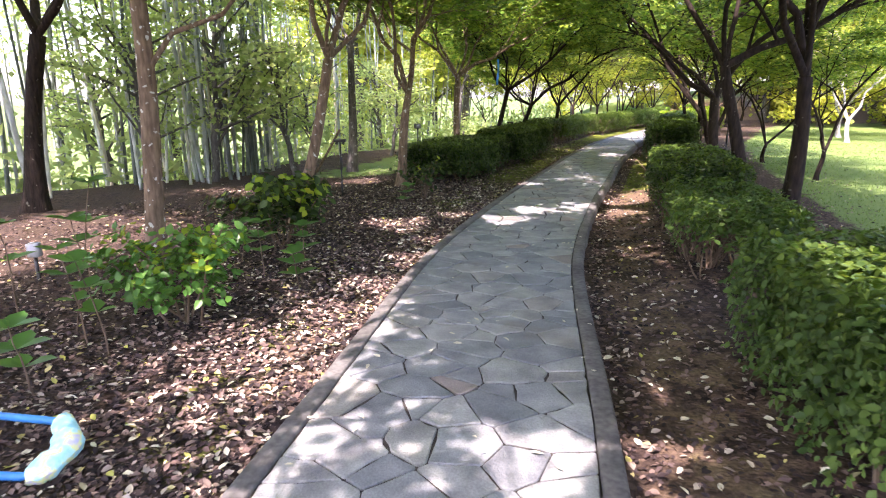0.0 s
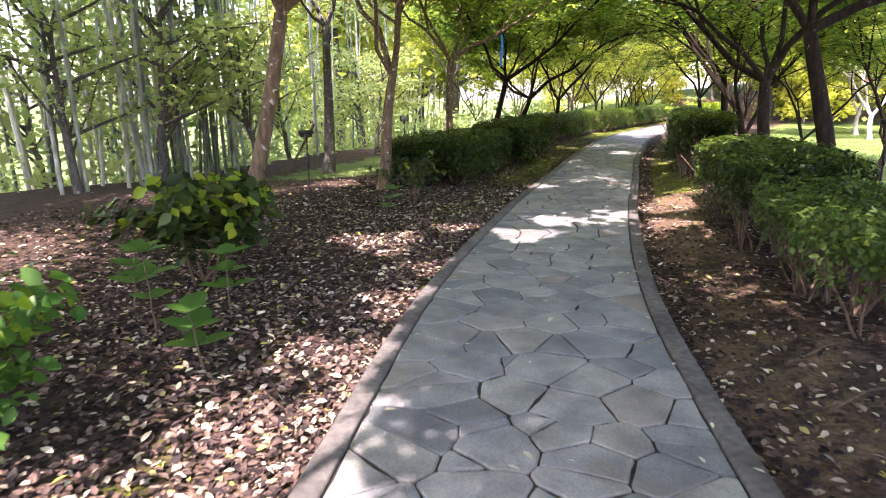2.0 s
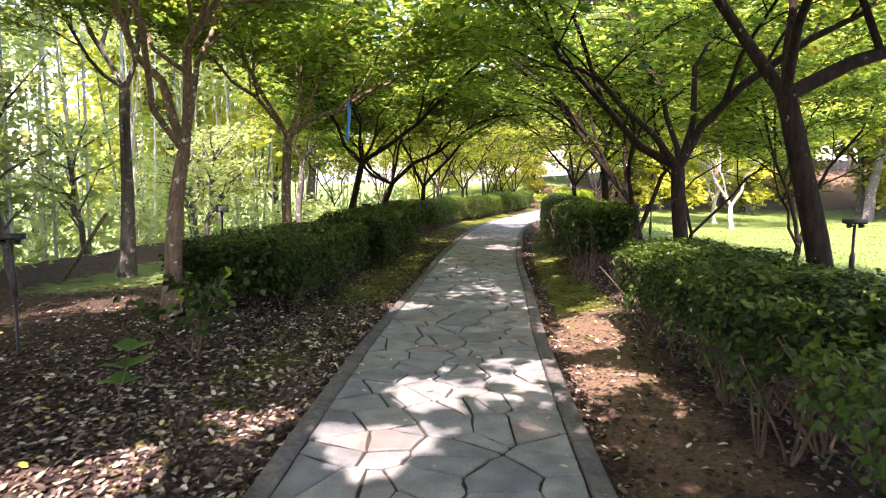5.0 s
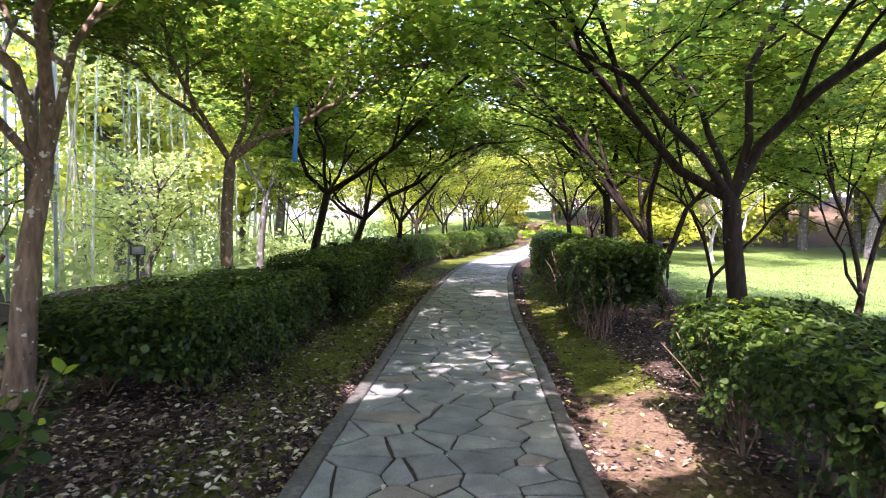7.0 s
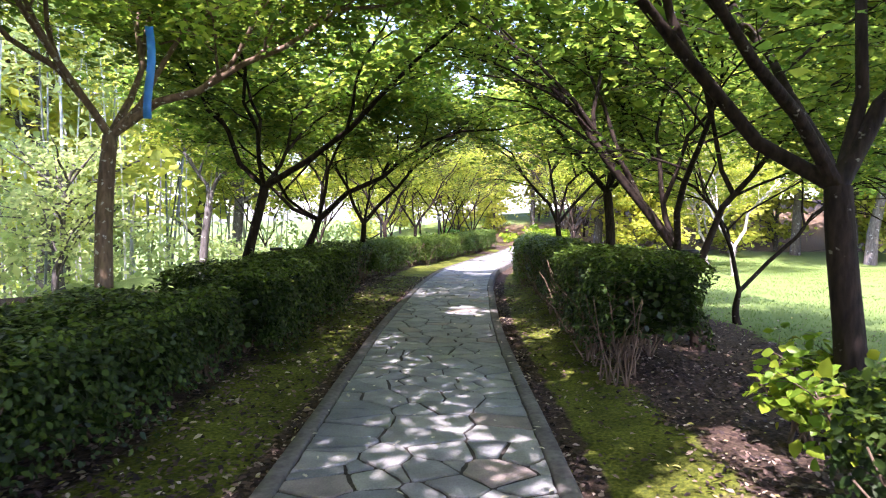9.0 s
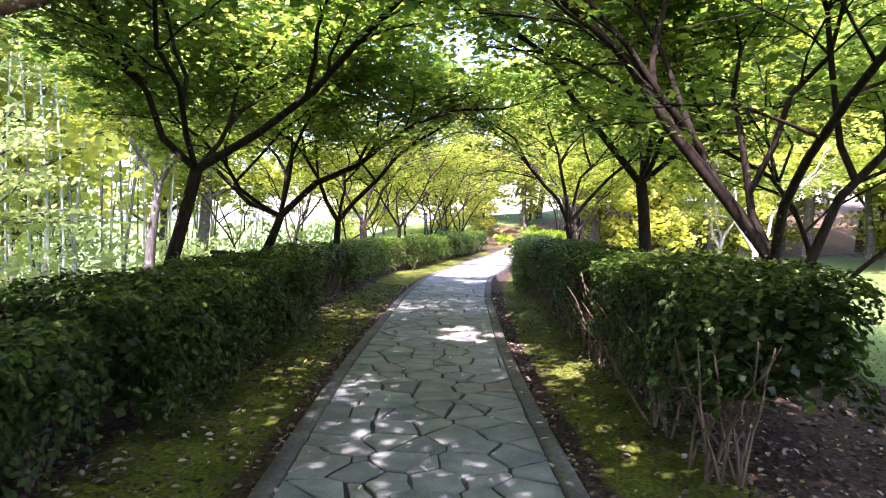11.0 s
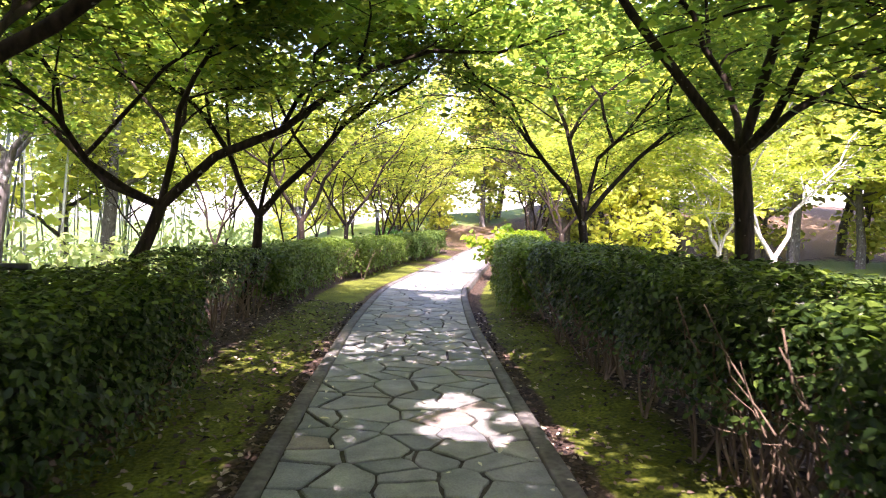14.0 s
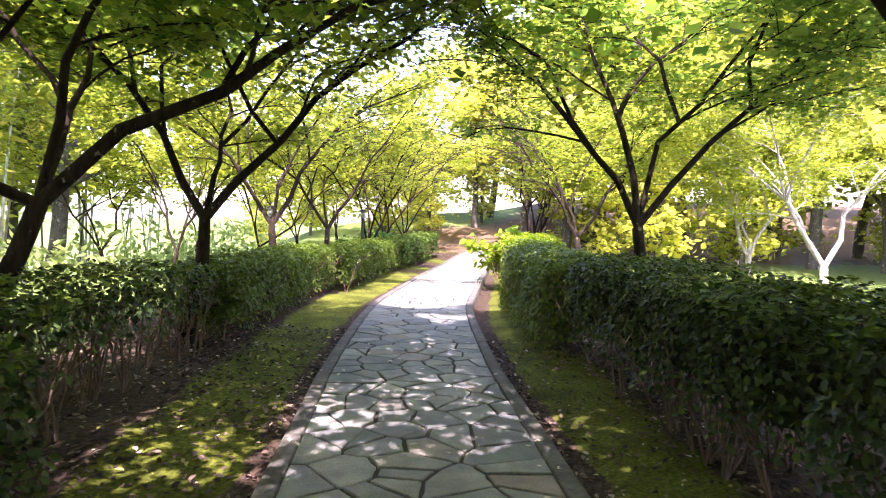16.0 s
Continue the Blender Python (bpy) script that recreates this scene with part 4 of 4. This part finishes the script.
build_shrub("shrub", "bright broad-leaved bush where the hedge ends", 11.5, 29.9, 0.9, 1.5, 76, M_FRESH, 0.17, 1100, stems=9, low=0.3, width=0.36)
build_shrub("shrub", "low broad-leaved bush beside the far hedge", 10.2, 37.2, 0.8, 1.2, 77, M_BROAD, 0.15, 800, stems=8, low=0.2, width=0.36)
for k, (x, y, h) in enumerate([(-2.35, 3.3, 0.5), (-2.55, 4.2, 0.75), (-2.15, 6.5, 0.5), (-1.75, 5.9, 0.55), (-3.0, 5.2, 0.8), (-0.64, 9.7, 0.45), (-1.3, 5.4, 0.4), (-2.9, 3.6, 0.95), (-2.75, 4.4, 1.2), (-2.3, 4.0, 0.7), (-3.3, 4.6, 1.1), (-1.45, 6.35, 0.45), (-3.5, 3.9, 1.3)]):
    build_sprig("broad-leaved green seedling growing in leaf litter", x, y, h, 80 + k)


# ---- bamboo grove ----
def build_bamboo(seed, at):
    rng = np.random.default_rng(seed)
    ob = thing("bamboo", at, "tall pale bamboo culm in the grove", "bamboo", "bamboo grove")
    h = rng.uniform(9, 13)
    lean, az = rng.uniform(0.2, 1.3), rng.uniform(0, 6.28)
    pts, rad = [], []
    z, r = -0.1, rng.uniform(0.035, 0.055)
    while z < h:
        t = z / h
        q = (lean * t * t * math.cos(az), lean * t * t * math.sin(az), z)
        for dz, k in ((0.0, 1.12), (0.03, 0.96)):
            pts.append((q[0], q[1], z + dz))
            rad.append(r * k * (1 - 0.75 * t))
        z += 0.3 + 0.25 * math.sin(min(3.1, t * 4))
    piece("culm", raw_mesh("culm", *tube(pts, rad, 5), M_CULM, True), ob)
    at, hd = [], []
    for _ in range(22):
        t = rng.uniform(0.38, 1.0) ** 0.8
        c = np.array([lean * t * t * math.cos(az), lean * t * t * math.sin(az), h * t])
        a = rng.uniform(0, 360)
        for k in range(12):
            at.append(c + unit(a, rng.uniform(-20, 25)) * rng.uniform(0.2, 1.3) + rng.normal(0, 0.12, 3))
            hd.append(unit(a + rng.uniform(-60, 60), rng.uniform(-45, 10)))
    v, f = leaves(np.array(at), rng.normal(0, 0.5, (len(at), 3)) + np.array([0, 0, 0.8]), rng.uniform(0.2, 0.42, len(at)), 0.14, KITE, 0.1, rng, np.array(hd))
    piece("foliage", raw_mesh("foliage", v, f, M_BAMBOO_LEAF), ob)
    return ob


def grove():
    rng = np.random.default_rng(5)
    kinds = [build_bamboo(900 + k, (-12 - k * 1.7, 12 + k * 2.3, -0.7)) for k in range(7)]
    count, tries = 0, 0
    while count < 290 and tries < 4000:
        tries += 1
        y = rng.uniform(1, 20) if count < 130 else rng.uniform(14, 52)
        edge = -5.2 - 0.04 * max(0, 14 - y) * 10 if y < 14 else -5.2 - 1.6 * smooth(np.array(y), 14, 20) + 0.30 * (y - 14)
        x = float(edge) - rng.exponential(3.6)
        if (y > 30 and tries % 5 > 2) or x < -19 or offset(np.array([x]), np.array([y]))[0][0] > -4.6:
            continue
        src = kinds[rng.integers(0, len(kinds))]
        m = Matrix.Translation((x, y, ground_at(x, y))) @ Euler((rng.normal(0, 0.05), rng.normal(0, 0.05), rng.uniform(0, 6.28))).to_matrix().to_4x4()
        copy_thing(src, m)
        count += 1


grove()


# ---- saplings in the grove, far trees ----
def far_tree(label, x, y, height, radius, seed, leaf=M_FAR_LEAF, count=2600, size=0.2, name="tree", low=0.3, flat=0.09):
    rng = np.random.default_rng(seed)
    base = (x, y, ground_at(x, y) - 0.1)
    ob = thing(name, base, label, "tree", "trees at the edge of the wood")
    c = limb_curve((0, 0, 0), rng.uniform(0, 360), 88, height * 0.8, rng, 4, 7)
    wood = [tube(c, np.linspace(0.02 * height, 0.03, len(c)), 7)]
    at = []
    for k in range(16):
        t = low + (1 - low) * (k + rng.uniform(0, 1)) / 16
        b = limb_curve(along(c, t * 0.98), rng.uniform(0, 360), rng.uniform(10, 60), radius * rng.uniform(0.6, 1.1), rng, 15, 4)
        wood.append(tube(b, np.linspace(0.008 * height, 0.01, len(b)), 4))
        n = count // 16
        w = rng.uniform(0.3, 1.0, n)
        at.append(np.array([along(b, min(0.99, v)) for v in w]) + rng.normal(0, 1, (n, 3)) * np.array([0.16, 0.16, flat]) * radius)
    piece("trunk", raw_mesh("trunk", *wood[0], M_BARK_GREY, True), ob)
    for w in wood[1:]:
        piece("limb", raw_mesh("limb", *w, M_BARK_GREY, True), ob)
    at = np.vstack(at)
    v, f = leaves(at, rng.normal(0, 0.5, (len(at), 3)) + np.array([0, 0, 0.8]), size * rng.uniform(0.6, 1.3, len(at)), 0.5, KITE, 0.1, rng)
    piece("crown", raw_mesh("crown", v, f, leaf), ob)
    return ob


far_rng = np.random.default_rng(77)
sapling = far_tree("light green sapling in front of the bamboo", -6.0, 13.0, 4.2, 2.0, 301, M_BAMBOO_LEAF, 1700, 0.12, "sapling", 0.2, 0.03)
for x, y in ((-6.6, 17.5), (-4.6, 23.0), (-2.6, 27.5), (-5.2, 30.0), (-8.5, 20.5), (-3.2, 34.5), (-4.0, 17.2), (-5.6, 15.4), (-1.9, 23.6), (-7.0, 26.0), (-8.6, 16.5)):
    copy_thing(sapling, Matrix.Translation((x, y, ground_at(x, y) - 0.05)) @ Euler((0, 0, far_rng.uniform(0, 6))).to_matrix().to_4x4() @ Matrix.Scale(far_rng.uniform(0.85, 1.25), 4))
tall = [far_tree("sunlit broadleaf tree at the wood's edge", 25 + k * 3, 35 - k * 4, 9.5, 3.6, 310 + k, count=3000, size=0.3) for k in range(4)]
for k in range(49):
    if k < 36:
        a = radians(-8 + k * 2.1)
        d = (26, 33, 41)[k % 3] + far_rng.uniform(-2, 3)
        x, y = 6 + math.cos(a) * d, 14 + math.sin(a) * d
        if abs(offset(np.array([x]), np.array([y]))[0][0]) < 3.2:
            continue
    elif k < 39:
        x, y = (20.5, 24.5, 18.5)[k - 36], (48.5, 47.0, 53.0)[k - 36]
    else:
        x, y = far_rng.uniform(-24, 24), far_rng.uniform(-22, -8)
    copy_thing(tall[k % 4], Matrix.Translation((x, y, ground_at(x, y) - 0.1)) @ Euler((0, 0, far_rng.uniform(0, 6))).to_matrix().to_4x4() @ Matrix.Scale(1.3 if k < 36 else 1.0, 4))


for k in range(5):
    p = on_path(np.array([run_at(26 + 2.4 * k)]), np.array([-13.5 - 3.2 * (k % 3) + far_rng.uniform(-1, 1)]))[0]
    copy_thing(tall[k % 4], Matrix.Translation((p[0], p[1], ground_at(*p) - 0.1)) @ Euler((0, 0, far_rng.uniform(0, 6))).to_matrix().to_4x4() @ Matrix.Scale(far_rng.uniform(1.2, 1.5), 4))

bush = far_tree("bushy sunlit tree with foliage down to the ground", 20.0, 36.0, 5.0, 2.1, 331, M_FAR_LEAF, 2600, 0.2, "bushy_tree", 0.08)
for k in range(26):
    if k < 18 and k % 3 == 1:
        continue
    if k < 18:
        a = radians(2 + k * 3.7)
        d = 25.5 + 3.5 * (k % 2) + far_rng.uniform(-1, 1)
        x, y = 6 + math.cos(a) * d, 15 + math.sin(a) * d
    else:
        x, y = ((9, 49.5), (12, 51.5), (15.2, 48.5), (17.3, 47.5), (13.5, 54), (18.5, 51), (21.5, 49.5), (19.5, 54.5))[k - 18]
    if abs(offset(np.array([x]), np.array([y]))[0][0]) < 2.9:
        continue
    copy_thing(bush, Matrix.Translation((x, y, ground_at(x, y) - 0.1)) @ Euler((0, 0, far_rng.uniform(0, 6))).to_matrix().to_4x4() @ Matrix.Scale(far_rng.uniform(0.8, 1.25), 4))


def undergrowth():
    rng = np.random.default_rng(88)
    n = 15000
    s = rng.uniform(0, RUN[-1], n)
    u = -rng.uniform(9.5, 17, n)
    p = on_path(s, u)
    h = rng.uniform(0.05, 1.0, n) ** 1.4 * (1.5 + 0.9 * lumps(p[:, 0], p[:, 1], 0.9, 5.0))
    at = np.column_stack([p, ground_height(p[:, 0], p[:, 1]) + np.maximum(h, 0.02)])
    v, f = leaves(at, rng.normal(0, 0.6, (n, 3)) + np.array([0, 0, 0.6]), rng.uniform(0.2, 0.45, n), 0.2, KITE, 0.1, rng)
    tagged(new("undergrowth", raw_mesh("undergrowth", v, f, M_BAMBOO_LEAF)), "pale green bamboo undergrowth behind the grove", "undergrowth", kind="stuff")


undergrowth()


# ---- lamps and small things ----
def stake_lamp(label, x, y, top, heading, flat):
    z = ground_at(x, y)
    h = top - z
    ob = thing("garden_lamp", (x, y, z), label, "lamp", "garden spotlights")
    ob.rotation_euler = (0, 0, radians(heading))
    piece("pole", raw_mesh("pole", *tube([(0, 0, -0.08), (0, 0, h * 0.5), (0, 0, h - 0.03)], 0.014, 8), M_BLACK, True), ob)
    piece("sleeve", raw_mesh("sleeve", *tube([(0, 0, h * 0.48), (0, 0, h * 0.5), (0, 0, h * 0.68), (0, 0, h * 0.72)], [0.018, 0.027, 0.027, 0.018], 8), M_BLACK, True), ob)
    if flat:
        head = piece("head", raw_mesh("head", *box(0, 0, h, 0.2, 0.1, 0.05), M_BLACK), ob)
        for sx in (-0.06, 0.06):
            piece("spotlight", raw_mesh("spotlight", *tube([(sx, -0.02, h - 0.055), (sx, 0, h - 0.02)], [0.03, 0.022], 8), M_BLACK), ob)
    else:
        head = piece("head", raw_mesh("head", *box(0, 0, h, 0.17, 0.07, 0.12), M_BLACK), ob)
        piece("lens", raw_mesh("lens", *box(0, -0.038, h, 0.14, 0.006, 0.095, 0.002), M_LENS), head)
        piece("bracket", raw_mesh("bracket", *box(0, 0, h - 0.08, 0.04, 0.03, 0.05), M_BLACK), ob)


stake_lamp("black stake lamp with twin heads in leaf litter", -1.84, 11.45, 0.72, -10, True)
stake_lamp("black floodlight on a stake behind the hedge", -0.6, 15.87, 0.76, 20, False)
stake_lamp("black flat-headed stake lamp behind the hedge", 2.24, 20.8, 0.62, -15, True)
stake_lamp("black flat-headed stake lamp among the trees", 6.05, 10.7, 0.82, -15, True)
stake_lamp("black flat-headed stake lamp among the trees", 7.65, 17.0, 0.74, -15, True)


def lamp_post(x, y, top):
    z = ground_at(x, y)
    h = top - z
    ob = thing("lamp_post", (x, y, z), "dark slim path lamp post beside the hedge", "lamp", "path lamp posts")
    piece("pole", raw_mesh("pole", *tube([(0, 0, -0.1), (0, 0, h * 0.5), (0, 0, h - 0.25)], 0.045, 10), M_BLACK, True), ob)
    piece("lantern", raw_mesh("lantern", *tube([(0, 0, h - 0.26), (0, 0, h - 0.24), (0, 0, h - 0.06)], [0.05, 0.065, 0.065], 10), M_LENS, True), ob)
    piece("cap", raw_mesh("cap", *tube([(0, 0, h - 0.07), (0, 0, h - 0.05), (0, 0, h)], [0.1, 0.1, 0.05], 10), M_BLACK, True), ob)


lamp_post(6.43, 31.8, 1.35)
lamp_post(9.63, 35.1, 1.4)

ob = thing("marker_post", (-3.85, 5.73, ground_at(-3.85, 5.73)), "small grey cable box on a short stake in leaf litter", "post")
piece("stake", raw_mesh("stake", *tube([(0, 0, -0.06), (0, 0, 0.1), (0, 0, 0.24)], 0.018, 8), M_BLACK, True), ob)
piece("cap", raw_mesh("cap", *box(0, 0, 0.3, 0.1, 0.08, 0.13), M_GREYPLASTIC), ob)

# stake that props the grey tree
z = ground_at(-3.6, 18.4)
ob = thing("tree_stake", (-3.6, 18.4, z), "slanting weathered pole propping a grey tree", "stake")
piece("pole", raw_mesh("pole", *tube([(-0.15, 0, -0.05), (0.25, 0.1, 0.6), (0.62, 0.2, 1.25)], 0.035, 8), M_TWIG, True), ob)

# ribbon and net
t = np.linspace(0, 1, 9)
rib = np.vstack([np.column_stack([0.022 * s + 0.012 * np.sin(t * 5), 0.012 * np.cos(t * 4), -0.52 * t]) for s in (-1, 1)])
quads = np.array([[k, k + 1, 10 + k, 9 + k] for k in range(8)])
ob = tagged(new("ribbon", raw_mesh("ribbon", rib, quads, M_BLUE, True)), "blue plastic ribbon tied to a maple branch", "ribbon")
ob.location = (1.19, 13.65, 2.22)
sol = ob.modifiers.new("thick", "SOLIDIFY")
sol.thickness = 0.003


def insect_net(x, y):
    z = ground_at(x, y)
    ob = thing("insect_net", (x, y, z), "blue hoop net with pale patterned cloth lying on leaves", "net")
    a = np.linspace(-1.2, 1.2, 14)
    hoop = np.column_stack([0.16 * np.cos(a) - 0.16, 0.17 * np.sin(a), 0.10 + 0.05 * np.sin(a)])
    hoop = np.vstack([[-0.6, -0.12, 0.06], hoop, [-0.6, 0.2, 0.18]])
    piece("hoop", raw_mesh("hoop", *tube(hoop, 0.02, 8), M_BLUE, True), ob)
    n = 12
    th, ph = np.meshgrid(np.linspace(0, 2 * np.pi, n), np.linspace(-1.1, 1.1, 9))
    rr = 0.035 + 0.012 * np.sin(ph * 7) + 0.03 * np.cos(ph)
    cx, cy = 0.16 * np.cos(ph) - 0.16, 0.17 * np.sin(ph)
    v = np.stack([cx + rr * np.cos(th) * np.cos(ph), cy + rr * np.cos(th) * np.sin(ph), 0.1 + 0.05 * np.sin(ph) + rr * np.sin(th) - 0.01], -1).reshape(-1, 3)
    f = [[i * n + j, i * n + j + 1, (i + 1) * n + j + 1, (i + 1) * n + j] for i in range(8) for j in range(n - 1)]
    piece("cloth", raw_mesh("cloth", v, f, M_CLOTH, True), ob)


insect_net(-1.78, 2.62)

# fallen sticks
for k, (x, y, az, ln) in enumerate([(-1.4, 8.5, -15, 1.1), (-1.25, 8.35, -8, 0.9), (-0.95, 5.2, -55, 0.5), (1.9, 5.6, 10, 0.45), (1.75, 5.0, 25, 0.4)]):
    rng = np.random.default_rng(400 + k)
    c = limb_curve((0, 0, 0.02), az, 2, ln, rng, 2, 6, 0.08)
    c[:, 2] = np.array([ground_at(x + p[0], y + p[1]) for p in c]) - ground_at(x, y) + 0.014
    ob = tagged(new("stick", raw_mesh("stick", *tube(c, np.linspace(0.012, 0.005, len(c)), 6), M_TWIG, True)), "dry fallen stick lying on leaf litter", "stick", "fallen sticks")
    ob.location = (x, y, ground_at(x, y))


# ---- leaf litter, grass, stones ----
def scatter(name, label, x, y, z, size, width, mat, rng, tilt=0.35, fold=0.3):
    at = np.column_stack([x, y, z])
    up = np.column_stack([rng.normal(0, tilt, (len(x), 2)), np.ones(len(x))])
    v, f = leaves(at, up, size, width, LEAF, fold, rng)
    tagged(new(name, raw_mesh(name, v, f, mat)), label, "leaves", kind="stuff")


def litter():
    rng = np.random.default_rng(31)
    n = 230000
    s = rng.uniform(run_at(-0.5), run_at(25), n)
    u = np.where(rng.random(n) < 0.74, -HALF - rng.exponential(1.9, n), HALF + rng.exponential(1.15, n))
    p = on_path(s, u)
    a = np.abs(u) - HALF
    y = p[:, 1]
    thin = np.where(u < 0, 1.0 - 0.82 * smooth(y, 11.5, 14.5), 0.34 - 0.16 * smooth(y, 9, 13) + 0.5 * smooth(a, 0.75, 1.1) * smooth(y, 6, 9) + 0.35 * (1 - smooth(a, 0.16, 0.28))) * np.where((a > 0.15) & (a < 0.7), 1 - 0.45 * smooth(y, 7, 11), 1.0)
    patch = smooth(lumps(p[:, 0], y, 2.7, 4.0) + 0.5 * lumps(p[:, 0], y, 7.0, 1.0), -0.9, 0.3)
    keep = (rng.random(n) < thin * (0.5 + 0.5 * patch)) & (a < 6) & (p[:, 0] > -7)
    p, y = p[keep], y[keep]
    z = ground_height(p[:, 0], y) + rng.uniform(0.004, 0.022, len(p))
    scatter("leaf_litter", "brown and tan fallen leaves covering the soil", p[:, 0], y, z, rng.uniform(0.024, 0.066, len(p)), 0.27, M_LITTER, rng)
    n = 240
    s = rng.uniform(run_at(0.5), run_at(24), n)
    edge = rng.random(n) < 0.5
    u = np.where(edge, rng.choice([-1, 1], n) * rng.uniform(0.6, 0.84, n), rng.uniform(-0.7, 0.7, n))
    p = on_path(s, u)
    scatter("fallen_leaves", "pale dry leaves scattered on the flagstones", p[:, 0], p[:, 1], level(p[:, 1]) + 0.014, rng.uniform(0.03, 0.07, n), 0.22, M_PALE, rng, 0.12, 0.15)
    n = 1500
    s = rng.uniform(run_at(0.8), run_at(12), n)
    u = np.where(rng.random(n) < 0.86, -HALF - rng.exponential(1.3, n), HALF + rng.exponential(0.8, n))
    p = on_path(s, u)
    scatter("pale_leaves", "pale dry leaves lying over the darker litter", p[:, 0], p[:, 1], ground_height(p[:, 0], p[:, 1]) + 0.022, rng.uniform(0.03, 0.075, n), 0.24, M_PALE, rng)


def grass():
    rng = np.random.default_rng(33)
    n = 60000
    x, y = rng.uniform(6, 24, n), rng.uniform(7, 34, n)
    off, _ = offset(x, y)
    keep = (off > 4.3 + 0.5 * lumps(x, y, 1.1, 2.0)) & (0.86 * y + 0.5 * x < 42)
    x, y = x[keep], y[keep]
    at = np.column_stack([x, y, ground_height(x, y) - 0.01])
    hd = np.column_stack([rng.normal(0, 0.35, (len(x), 2)), np.ones(len(x))])
    v, f = leaves(at, rng.normal(0, 1, (len(x), 3)) * np.array([1, 1, 0.1]), rng.uniform(0.03, 0.065, len(x)), 0.12, KITE, 0.1, rng, hd)
    tagged(new("lawn_grass", raw_mesh("lawn_grass", v, f, M_GRASS)), "short green lawn grass beyond the trees", "grass", kind="stuff")


litter()
grass()
flagstones()
